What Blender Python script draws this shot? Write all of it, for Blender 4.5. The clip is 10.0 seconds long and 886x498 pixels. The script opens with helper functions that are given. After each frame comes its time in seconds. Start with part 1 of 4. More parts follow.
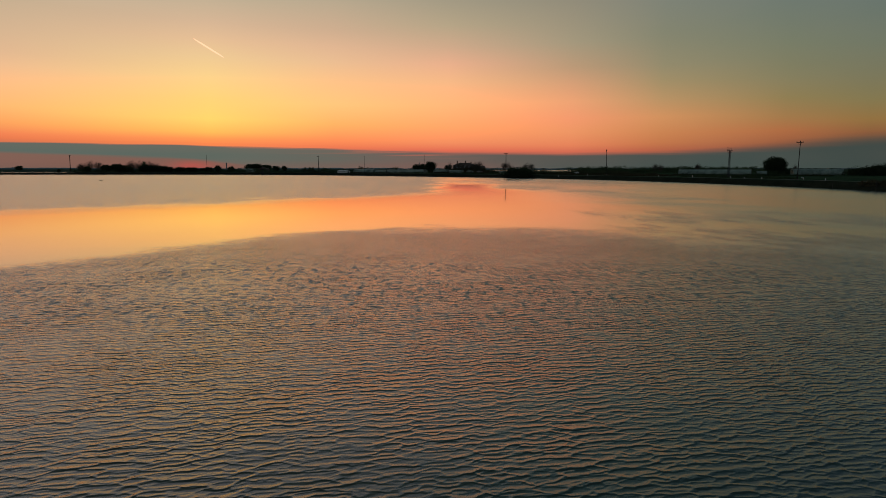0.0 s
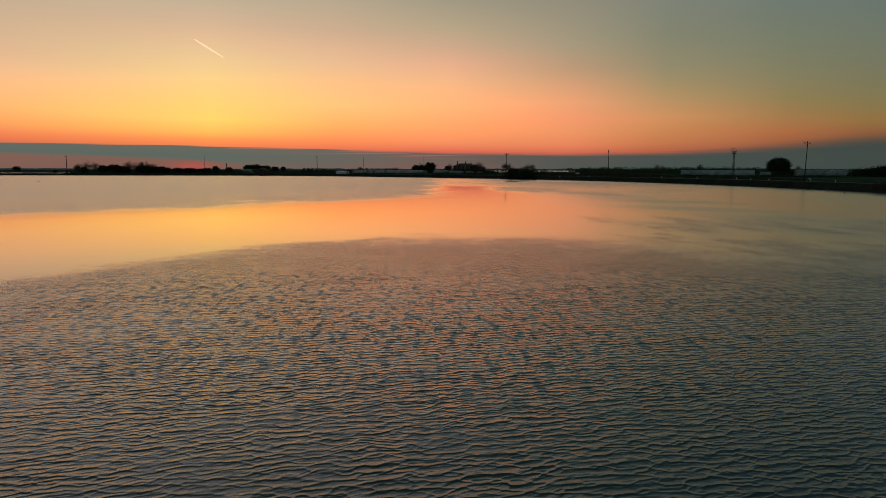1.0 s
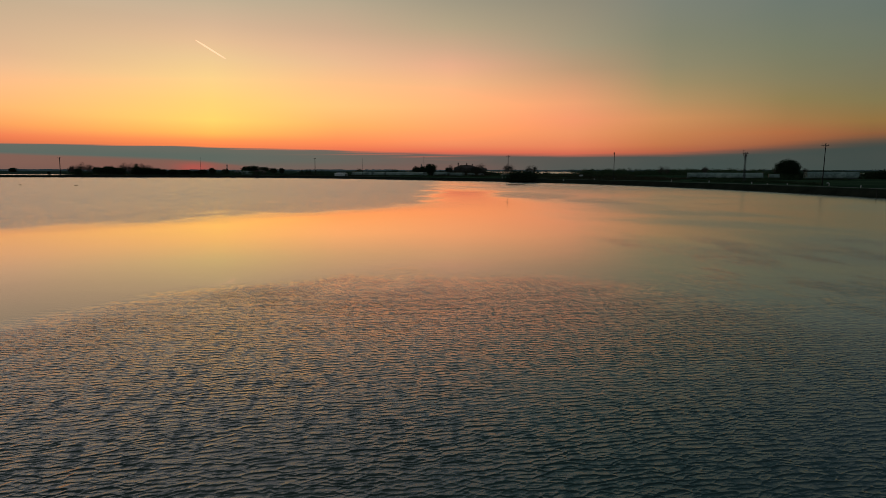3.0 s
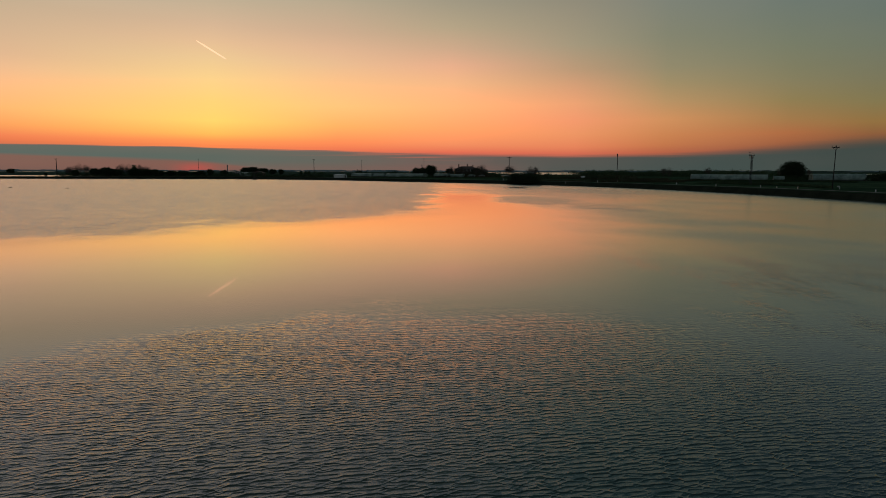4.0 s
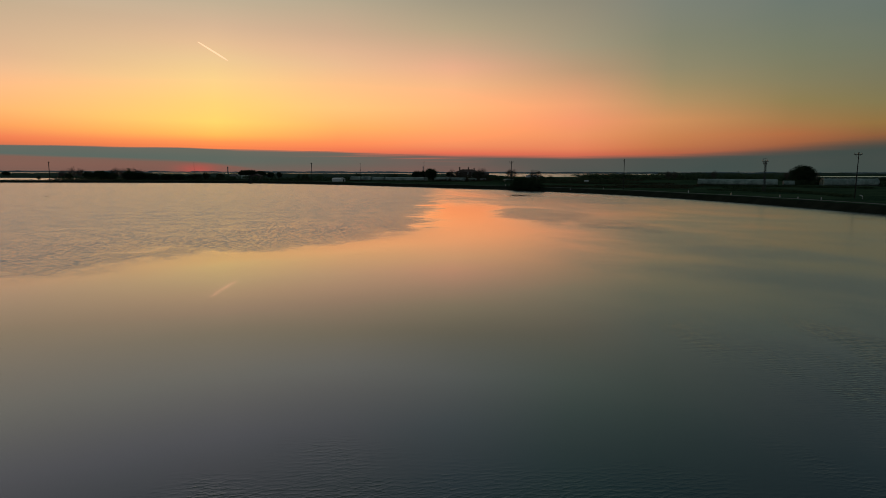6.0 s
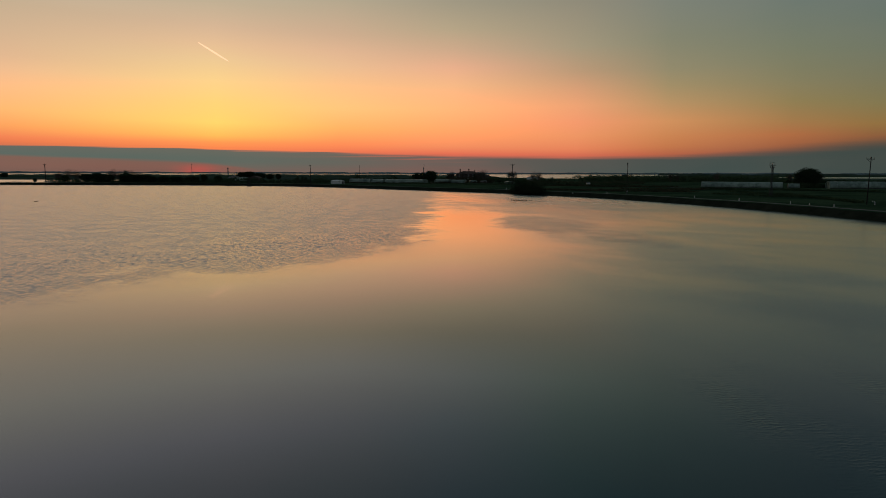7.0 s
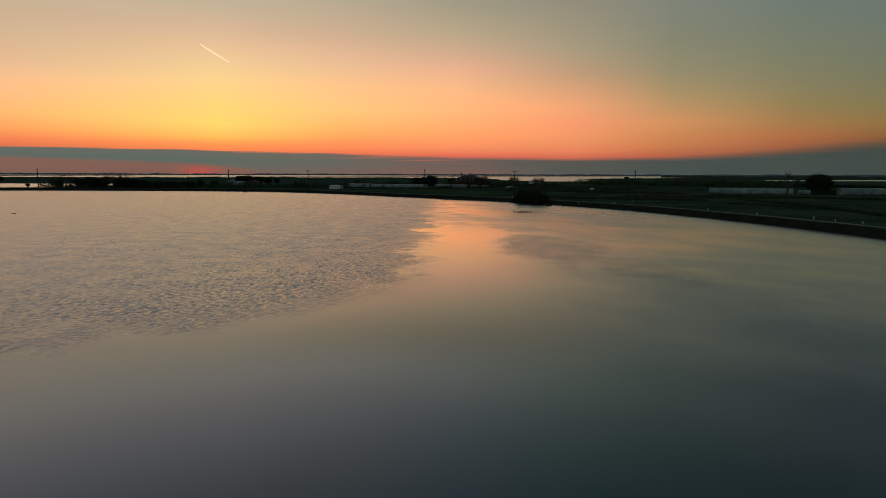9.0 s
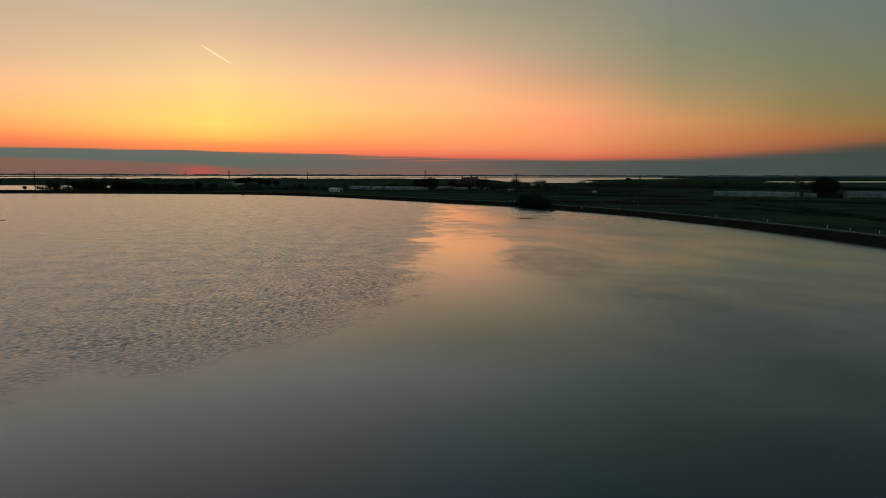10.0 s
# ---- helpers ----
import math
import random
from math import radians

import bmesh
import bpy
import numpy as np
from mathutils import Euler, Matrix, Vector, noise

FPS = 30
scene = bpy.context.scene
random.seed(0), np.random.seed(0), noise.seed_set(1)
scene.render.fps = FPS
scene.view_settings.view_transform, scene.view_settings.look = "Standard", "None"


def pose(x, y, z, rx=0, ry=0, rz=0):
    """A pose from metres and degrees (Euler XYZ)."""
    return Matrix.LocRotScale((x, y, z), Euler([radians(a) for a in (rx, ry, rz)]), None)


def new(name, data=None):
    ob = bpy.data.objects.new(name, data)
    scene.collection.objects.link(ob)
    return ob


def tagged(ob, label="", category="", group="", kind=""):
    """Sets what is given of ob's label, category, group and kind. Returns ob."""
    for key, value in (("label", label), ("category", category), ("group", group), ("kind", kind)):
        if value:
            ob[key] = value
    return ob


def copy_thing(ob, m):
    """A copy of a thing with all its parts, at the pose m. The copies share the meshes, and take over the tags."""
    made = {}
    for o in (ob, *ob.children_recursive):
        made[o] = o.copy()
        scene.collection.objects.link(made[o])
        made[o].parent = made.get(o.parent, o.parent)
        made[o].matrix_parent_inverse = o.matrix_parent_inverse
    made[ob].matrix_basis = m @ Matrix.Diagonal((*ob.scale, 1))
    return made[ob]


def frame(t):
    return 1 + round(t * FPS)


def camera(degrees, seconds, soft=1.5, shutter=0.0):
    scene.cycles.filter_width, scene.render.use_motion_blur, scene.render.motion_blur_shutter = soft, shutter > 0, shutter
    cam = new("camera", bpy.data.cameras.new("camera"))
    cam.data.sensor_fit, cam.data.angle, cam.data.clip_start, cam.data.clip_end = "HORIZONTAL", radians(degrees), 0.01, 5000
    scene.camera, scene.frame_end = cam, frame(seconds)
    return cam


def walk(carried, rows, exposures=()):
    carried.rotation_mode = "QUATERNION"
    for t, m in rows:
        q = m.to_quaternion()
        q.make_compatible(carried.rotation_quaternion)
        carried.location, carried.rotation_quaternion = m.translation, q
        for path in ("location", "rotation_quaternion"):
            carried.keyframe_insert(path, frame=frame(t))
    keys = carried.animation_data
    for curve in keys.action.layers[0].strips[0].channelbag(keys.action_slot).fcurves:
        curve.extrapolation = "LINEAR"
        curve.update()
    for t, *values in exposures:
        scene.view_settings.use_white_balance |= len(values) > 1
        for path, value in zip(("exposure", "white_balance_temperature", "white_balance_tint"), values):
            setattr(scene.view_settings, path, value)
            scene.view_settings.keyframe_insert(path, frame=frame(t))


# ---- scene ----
# ---- camera ----
cam = camera(72.0, 10.0, soft=0.8)
PATH = [
    (0.0, pose(0.000, 0.000, 3.136, 82.553, -0.031, 0.000)),
    (0.5, pose(0.227, 1.715, 3.186, 82.579, -0.037, 0.022)),
    (1.0, pose(0.430, 3.469, 3.258, 82.603, -0.042, 0.050)),
    (1.5, pose(0.612, 5.260, 3.356, 82.626, -0.048, 0.082)),
    (2.0, pose(0.779, 7.084, 3.484, 82.648, -0.055, 0.118)),
    (2.5, pose(0.935, 8.938, 3.644, 82.670, -0.062, 0.156)),
    (3.0, pose(1.082, 10.819, 3.839, 82.693, -0.069, 0.194)),
    (3.5, pose(1.223, 12.725, 4.071, 82.716, -0.077, 0.233)),
    (4.0, pose(1.361, 14.650, 4.340, 82.740, -0.085, 0.271)),
    (4.5, pose(1.496, 16.591, 4.646, 82.765, -0.092, 0.307)),
    (5.0, pose(1.630, 18.544, 4.989, 82.791, -0.100, 0.342)),
    (5.5, pose(1.762, 20.506, 5.368, 82.818, -0.107, 0.376)),
    (6.0, pose(1.892, 22.473, 5.780, 82.846, -0.114, 0.408)),
    (6.5, pose(2.019, 24.439, 6.223, 82.875, -0.121, 0.439)),
    (7.0, pose(2.141, 26.400, 6.694, 82.904, -0.126, 0.469)),
    (7.5, pose(2.257, 28.352, 7.189, 82.933, -0.130, 0.500)),
    (8.0, pose(2.362, 30.291, 7.703, 82.963, -0.133, 0.532)),
    (8.5, pose(2.455, 32.210, 8.231, 82.991, -0.135, 0.566)),
    (9.0, pose(2.530, 34.106, 8.767, 83.019, -0.134, 0.603)),
    (9.5, pose(2.583, 35.972, 9.304, 83.045, -0.131, 0.646)),
    (10.0, pose(2.609, 37.804, 9.835, 83.068, -0.126, 0.696)),
]
walk(cam, PATH, exposures=((0.0, 0.0), (8.0, 0.0), (10.0, 0.07)))

# ---- sky: dusk just after sunset, clear above a low bank of cloud ----
def lin(c):
    return tuple((v / 255 / 12.92) if v <= 10 else ((v / 255 + 0.055) / 1.055) ** 2.4 for v in c)


class Nodes:
    """Short forms for a node tree."""
    def __init__(self, tree):
        self.t = tree

    def put(self, kind, **props):
        n = self.t.nodes.new(kind)
        for k, v in props.items():
            if k == "operation": n.operation = v
            elif k == "data_type": n.data_type = v
            elif k == "blend_type": n.blend_type = v
            elif k == "noise_dimensions": n.noise_dimensions = v
            elif k == "interpolation_type": n.interpolation_type = v
            elif k == "clamp": n.clamp = v
        return n

    def wire(self, a, b):
        if isinstance(a, (int, float)):
            b.default_value = a
        elif isinstance(a, (tuple, list)):
            b.default_value = a
        else:
            self.t.links.new(a, b)

    def m(self, op, a, b=0.0, c=0.0):
        n = self.put("ShaderNodeMath", operation=op)
        for i, v in enumerate((a, b, c)):
            self.wire(v, n.inputs[i])
        return n.outputs[0]

    def v(self, op, a, b=(0, 0, 0)):
        n = self.put("ShaderNodeVectorMath", operation=op)
        self.wire(a, n.inputs[0])
        if op == "SCALE":
            self.wire(b, n.inputs[3])
        else:
            self.wire(b, n.inputs[1])
        return n.outputs[0]

    def sep(self, a):
        n = self.put("ShaderNodeSeparateXYZ")
        self.wire(a, n.inputs[0])
        return n.outputs

    def xyz(self, x, y, z):
        n = self.put("ShaderNodeCombineXYZ")
        for i, v in enumerate((x, y, z)):
            self.wire(v, n.inputs[i])
        return n.outputs[0]

    def step(self, x, lo, hi, a=0.0, b=1.0, kind="SMOOTHSTEP"):
        n = self.put("ShaderNodeMapRange", interpolation_type=kind)
        for i, v in enumerate((x, lo, hi, a, b)):
            self.wire(v, n.inputs[i])
        return n.outputs[0]

    def ramp(self, fac, stops):
        n = self.put("ShaderNodeValToRGB")
        els = n.color_ramp.elements
        while len(els) < len(stops):
            els.new(0.5)
        for e, (p, c) in zip(els, stops):
            e.position, e.color = p, (*c, 1.0)
        self.wire(fac, n.inputs[0])
        return n.outputs[0]

    def mix(self, f, a, b, how="MIX"):
        n = self.put("ShaderNodeMix", data_type="RGBA", blend_type=how)
        self.wire(f, n.inputs[0])
        for v, s in ((a, n.inputs[6]), (b, n.inputs[7])):
            self.wire((*v, 1.0) if isinstance(v, tuple) and len(v) == 3 else v, s)
        return n.outputs[2]

    def noise(self, vec, scale, detail=2.0, rough=0.5, dims="3D"):
        n = self.put("ShaderNodeTexNoise", noise_dimensions=dims)
        self.wire(vec, n.inputs["Vector"])
        n.inputs["Scale"].default_value, n.inputs["Detail"].default_value, n.inputs["Roughness"].default_value = scale, detail, rough
        return n.outputs["Fac"]


# colours of the sky by height (degrees) at nine bearings
SKY_FAR_LEFT = [(0, (108, 84, 77)), (0.6, (124, 90, 80)), (1.4, (124, 93, 82)), (2.33, (234, 119, 76)), (2.66, (243, 128, 82)), (3.5, (246, 160, 92)), (4.74, (249, 182, 112)), (6.39, (250, 187, 132)), (7.69, (242, 185, 142)), (8.62, (227, 180, 143)), (10.41, (208, 175, 143)), (12.36, (194, 170, 142)), (18, (187, 180, 168)), (23, (170, 165, 168)), (30, (138, 141, 147)), (40, (95, 102, 103)), (55, (58, 65, 72))]
SKY_SUNSET = [(0, (116, 84, 77)), (0.5, (126, 88, 78)), (0.9, (122, 90, 80)), (1.3, (116, 94, 84)), (2.04, (246, 128, 76)), (2.62, (247, 150, 80)), (3.2, (250, 186, 88)), (4.3, (249, 212, 106)), (5.97, (249, 209, 119)), (7.84, (248, 207, 138)), (9.46, (247, 198, 146)), (10.82, (236, 187, 147)), (12.17, (212, 178, 147)), (14.14, (190, 172, 146)), (18, (187, 180, 168)), (23, (170, 165, 168)), (30, (138, 141, 147)), (40, (95, 102, 103)), (55, (58, 65, 72))]
SKY_WARM_MIDDLE = [(0, (112, 90, 83)), (1.2, (120, 90, 82)), (1.96, (236, 118, 80)), (2.77, (245, 144, 86)), (4.04, (250, 176, 98)), (5.79, (251, 196, 122)), (7.76, (250, 192, 134)), (9.46, (243, 186, 144)), (10.75, (226, 178, 144)), (12.06, (204, 170, 141)), (14.82, (178, 163, 139)), (18, (177, 173, 164)), (23, (157, 156, 158)), (30, (126, 135, 141)), (40, (91, 101, 102)), (55, (58, 65, 72))]
SKY_MIDDLE = [(0, (100, 84, 80)), (1.75, (226, 105, 79)), (2.42, (240, 138, 92)), (3.86, (247, 162, 101)), (5.89, (248, 180, 120)), (7.88, (247, 181, 132)), (9.46, (240, 172, 138)), (10.91, (204, 166, 136)), (12.71, (178, 160, 132)), (15.02, (156, 147, 127)), (19, (156, 158, 152)), (23, (137, 144, 145)), (30, (102, 122, 134)), (40, (98, 105, 105)), (55, (56, 62, 64))]
SKY_COOL_MIDDLE = [(0, (82, 84, 80)), (1.62, (208, 104, 79)), (2.18, (232, 127, 87)), (3.39, (241, 146, 97)), (4.54, (245, 150, 106)), (6.02, (238, 159, 113)), (7.49, (212, 155, 116)), (8.94, (184, 149, 117)), (11.07, (160, 147, 122)), (14.73, (138, 134, 118)), (19, (128, 141, 133)), (29, (80, 112, 121)), (40, (70, 102, 110)), (55, (48, 69, 80))]
SKY_RIGHT = [(0, (70, 82, 80)), (1.67, (176, 94, 67)), (2.31, (191, 115, 72)), (3.18, (199, 127, 78)), (4.52, (206, 141, 90)), (6.05, (180, 142, 98)), (7.5, (158, 138, 101)), (8.86, (143, 134, 106)), (11.59, (127, 128, 109)), (14.24, (118, 125, 115)), (20, (107, 123, 118)), (29, (58, 94, 106)), (40, (58, 90, 101)), (55, (46, 67, 79))]
SKY_OLIVE_RIGHT = [(0, (60, 72, 72)), (1.7, (130, 78, 58)), (2.51, (158, 95, 62)), (3.14, (170, 104, 64)), (4.21, (158, 117, 72)), (5.72, (140, 122, 81)), (7.38, (128, 122, 92)), (9.96, (115, 120, 100)), (13.29, (101, 115, 108)), (20, (95, 108, 110)), (29, (46, 80, 94)), (40, (51, 82, 95)), (55, (44, 65, 77))]
SKY_FAR_RIGHT = [(0, (56, 66, 66)), (2.04, (105, 76, 58)), (2.8, (136, 88, 57)), (3.81, (142, 109, 63)), (5.31, (128, 116, 78)), (6.96, (118, 115, 88)), (9.4, (108, 115, 98)), (12.56, (98, 112, 106)), (18, (88, 102, 106)), (29, (40, 73, 90)), (40, (47, 77, 92)), (55, (42, 63, 76))]
SKY_BEHIND = [(0, (84, 88, 92)), (5, (116, 116, 120)), (12, (114, 122, 130)), (30, (88, 104, 122)), (55, (54, 66, 82))]

world = bpy.data.worlds.new("dusk")
scene.world = world
world.use_nodes = True
world.node_tree.nodes.clear()
N = Nodes(world.node_tree)
ray = N.put("ShaderNodeTexCoord").outputs["Generated"]
dx, dy, dz = N.sep(N.v("NORMALIZE", ray))
el = N.m("MULTIPLY", N.m("ARCSINE", dz), 57.2958)
az = N.m("MULTIPLY", N.m("ARCTAN2", dx, dy), 57.2958)
up = N.m("SQRT", N.m("DIVIDE", N.m("MAXIMUM", el, 0.0), 60.0))


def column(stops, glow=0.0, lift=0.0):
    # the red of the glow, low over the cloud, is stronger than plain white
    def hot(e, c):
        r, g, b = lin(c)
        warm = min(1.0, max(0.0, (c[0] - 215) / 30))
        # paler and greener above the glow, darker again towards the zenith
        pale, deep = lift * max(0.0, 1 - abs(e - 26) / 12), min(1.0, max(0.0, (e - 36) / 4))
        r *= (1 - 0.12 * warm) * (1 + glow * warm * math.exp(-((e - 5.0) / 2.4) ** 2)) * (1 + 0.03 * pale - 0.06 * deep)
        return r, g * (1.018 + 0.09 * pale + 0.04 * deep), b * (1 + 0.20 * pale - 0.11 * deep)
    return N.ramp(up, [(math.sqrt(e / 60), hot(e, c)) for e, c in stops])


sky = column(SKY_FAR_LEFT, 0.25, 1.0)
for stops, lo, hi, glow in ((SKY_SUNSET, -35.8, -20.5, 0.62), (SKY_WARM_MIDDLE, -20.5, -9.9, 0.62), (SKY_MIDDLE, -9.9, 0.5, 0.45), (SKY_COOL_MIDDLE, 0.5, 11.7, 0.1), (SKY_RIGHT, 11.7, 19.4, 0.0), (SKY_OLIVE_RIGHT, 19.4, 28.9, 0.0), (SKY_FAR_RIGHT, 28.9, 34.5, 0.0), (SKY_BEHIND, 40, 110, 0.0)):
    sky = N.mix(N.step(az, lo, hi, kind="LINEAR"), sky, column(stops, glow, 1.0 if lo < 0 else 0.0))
sky = N.mix(N.step(az, -110, -42, 1, 0), sky, column(SKY_BEHIND))
# the cloud bank: height of its upper and lower edge by bearing
bearing = N.m("DIVIDE", N.m("ADD", az, 45), 90)


def edge(points):
    return N.m("MULTIPLY", N.ramp(bearing, [((a + 45) / 90, (h / 4,) * 3) for a, h in points]), 4.0)


flat = N.xyz(N.m("MULTIPLY", az, 0.13), N.m("MULTIPLY", el, 4.5), 0.0)
wob = N.m("MULTIPLY", N.m("SUBTRACT", N.noise(flat, 1.0, 4), 0.5), 0.34)
top = N.m("ADD", edge([(-45, 2.05), (-36, 2.02), (-24, 2.1), (-20, 1.95), (-11, 1.85), (-4, 1.65), (1, 1.52), (11, 1.4), (20, 1.42), (25, 1.65), (29, 1.9), (33, 2.25), (37, 2.5), (45, 3.0)]), wob)
low = N.m("ADD", edge([(-45, 1.45), (-36, 1.28), (-30, 1.14), (-24, 0.95), (-22, 0.85), (-19, 0.5), (-17, 0.16), (-15.5, 0.0)]), N.m("MULTIPLY", wob, 0.8))
soft = N.m("ADD", N.step(az, -14, 8, 0.07, 0.26), N.step(az, 18, 34, 0.0, 0.4))
above = N.step(N.m("SUBTRACT", top, el), N.m("MULTIPLY", soft, -1.0), soft)
below = N.step(N.m("SUBTRACT", el, low), -0.16, 0.16)
reach = N.m("MULTIPLY", N.step(az, -75, -50), N.step(az, 50, 75, 1, 0))
bank = N.m("MULTIPLY", N.m("MULTIPLY", above, below), reach)
grey = N.ramp(bearing, [(0.0, lin((86, 102, 96))), ((-20 + 45) / 90, lin((88, 100, 92))), ((-10 + 45) / 90, lin((97, 98, 90))), ((-3 + 45) / 90, lin((100, 91, 85))), ((8 + 45) / 90, lin((74, 82, 78))), ((24 + 45) / 90, lin((50, 72, 70))), ((32 + 45) / 90, lin((54, 70, 67))), (1.0, lin((66, 70, 66)))])
gaps = N.step(N.noise(N.xyz(N.m("MULTIPLY", az, 0.10), N.m("MULTIPLY", el, 6.5), 7.0), 1.0, 3), 0.50, 0.68, 0.0, 0.5)
gaps = N.m("MULTIPLY", gaps, N.m("MULTIPLY", N.step(az, -17, -9), N.step(az, -3, 5, 1, 0)))
gaps = N.m("MULTIPLY", gaps, N.step(N.m("SUBTRACT", top, el), 0.1, 0.9, 1, 0.15))
grey = N.mix(N.m("MULTIPLY", N.m("MULTIPLY", N.step(el, 0.1, 1.0, 1, 0), N.step(az, 2, 10, 1, 0)), 0.45), grey, lin((122, 86, 78)))
sky = N.mix(N.m("MULTIPLY", bank, N.m("SUBTRACT", 0.96, gaps)), sky, grey)
# the glow left where the sun went down
from_sun = N.m("DIVIDE", N.m("ADD", az, 22.2), 1.5)
ember = N.m("MULTIPLY", N.m("EXPONENT", N.m("MULTIPLY", N.m("MULTIPLY", from_sun, from_sun), -1.0)), N.step(el, 0.25, 0.95, 0.46, 0.0))
sky = N.mix(ember, sky, lin((208, 72, 66)))
# faint unevenness of high haze
haze = N.noise(N.xyz(N.m("MULTIPLY", az, 0.05), N.m("MULTIPLY", el, 0.16), 3.0), 1.0, 3)
sky = N.mix(N.step(haze, 0.2, 0.8, 0.0, 0.06), sky, lin((190, 150, 130)))
sky = N.mix(N.step(el, -0.3, 0.0, 0, 1), lin((38, 42, 42)), sky)
bg = N.put("ShaderNodeBackground")
N.wire(sky, bg.inputs[0])
bg.inputs[1].default_value = 1.05
N.wire(bg.outputs[0], N.put("ShaderNodeOutputWorld").inputs[0])

# ---- materials ----
def material(name):
    mat = bpy.data.materials.new(name)
    mat.use_nodes = True
    mat.node_tree.nodes.clear()
    n = Nodes(mat.node_tree)
    bsdf = n.put("ShaderNodeBsdfPrincipled")
    n.wire(bsdf.outputs[0], n.put("ShaderNodeOutputMaterial").inputs[0])
    return mat, n, bsdf


def surface(name, a, b, rough=0.8, scale=1.0, fine=8.0, bump=0.15, metal=0.0, spread=0.0, spec=0.3):
    """Two tones by noise at two sizes, a fine relief, and a shift from piece to piece."""
    mat, n, bsdf = material(name)
    pos = n.put("ShaderNodeNewGeometry").outputs["Position"]
    big, small = n.noise(pos, scale, 4, 0.6), n.noise(pos, scale * fine, 5, 0.65)
    tone = n.m("ADD", n.m("MULTIPLY", big, 0.6), n.m("MULTIPLY", small, 0.4))
    col = n.mix(n.step(tone, 0.32, 0.68), a, b)
    if spread:
        info = n.put("ShaderNodeObjectInfo").outputs["Random"]
        isl = n.put("ShaderNodeNewGeometry").outputs["Random Per Island"]
        k = n.m("ADD", 1.0, n.m("MULTIPLY", n.m("SUBTRACT", n.m("ADD", info, isl), 1.0), spread))
        col = n.mix(1.0, col, n.xyz(k, k, k), "MULTIPLY")
    n.wire(col, bsdf.inputs["Base Color"])
    n.wire(n.step(small, 0.2, 0.8, rough - 0.1, min(1, rough + 0.1)), bsdf.inputs["Roughness"])
    bsdf.inputs["Metallic"].default_value = metal
    bsdf.inputs["Specular IOR Level"].default_value = spec
    if bump:
        bp = n.put("ShaderNodeBump")
        bp.inputs["Strength"].default_value = bump
        n.wire(small, bp.inputs["Height"])
        n.wire(bp.outputs[0], bsdf.inputs["Normal"])
    return mat


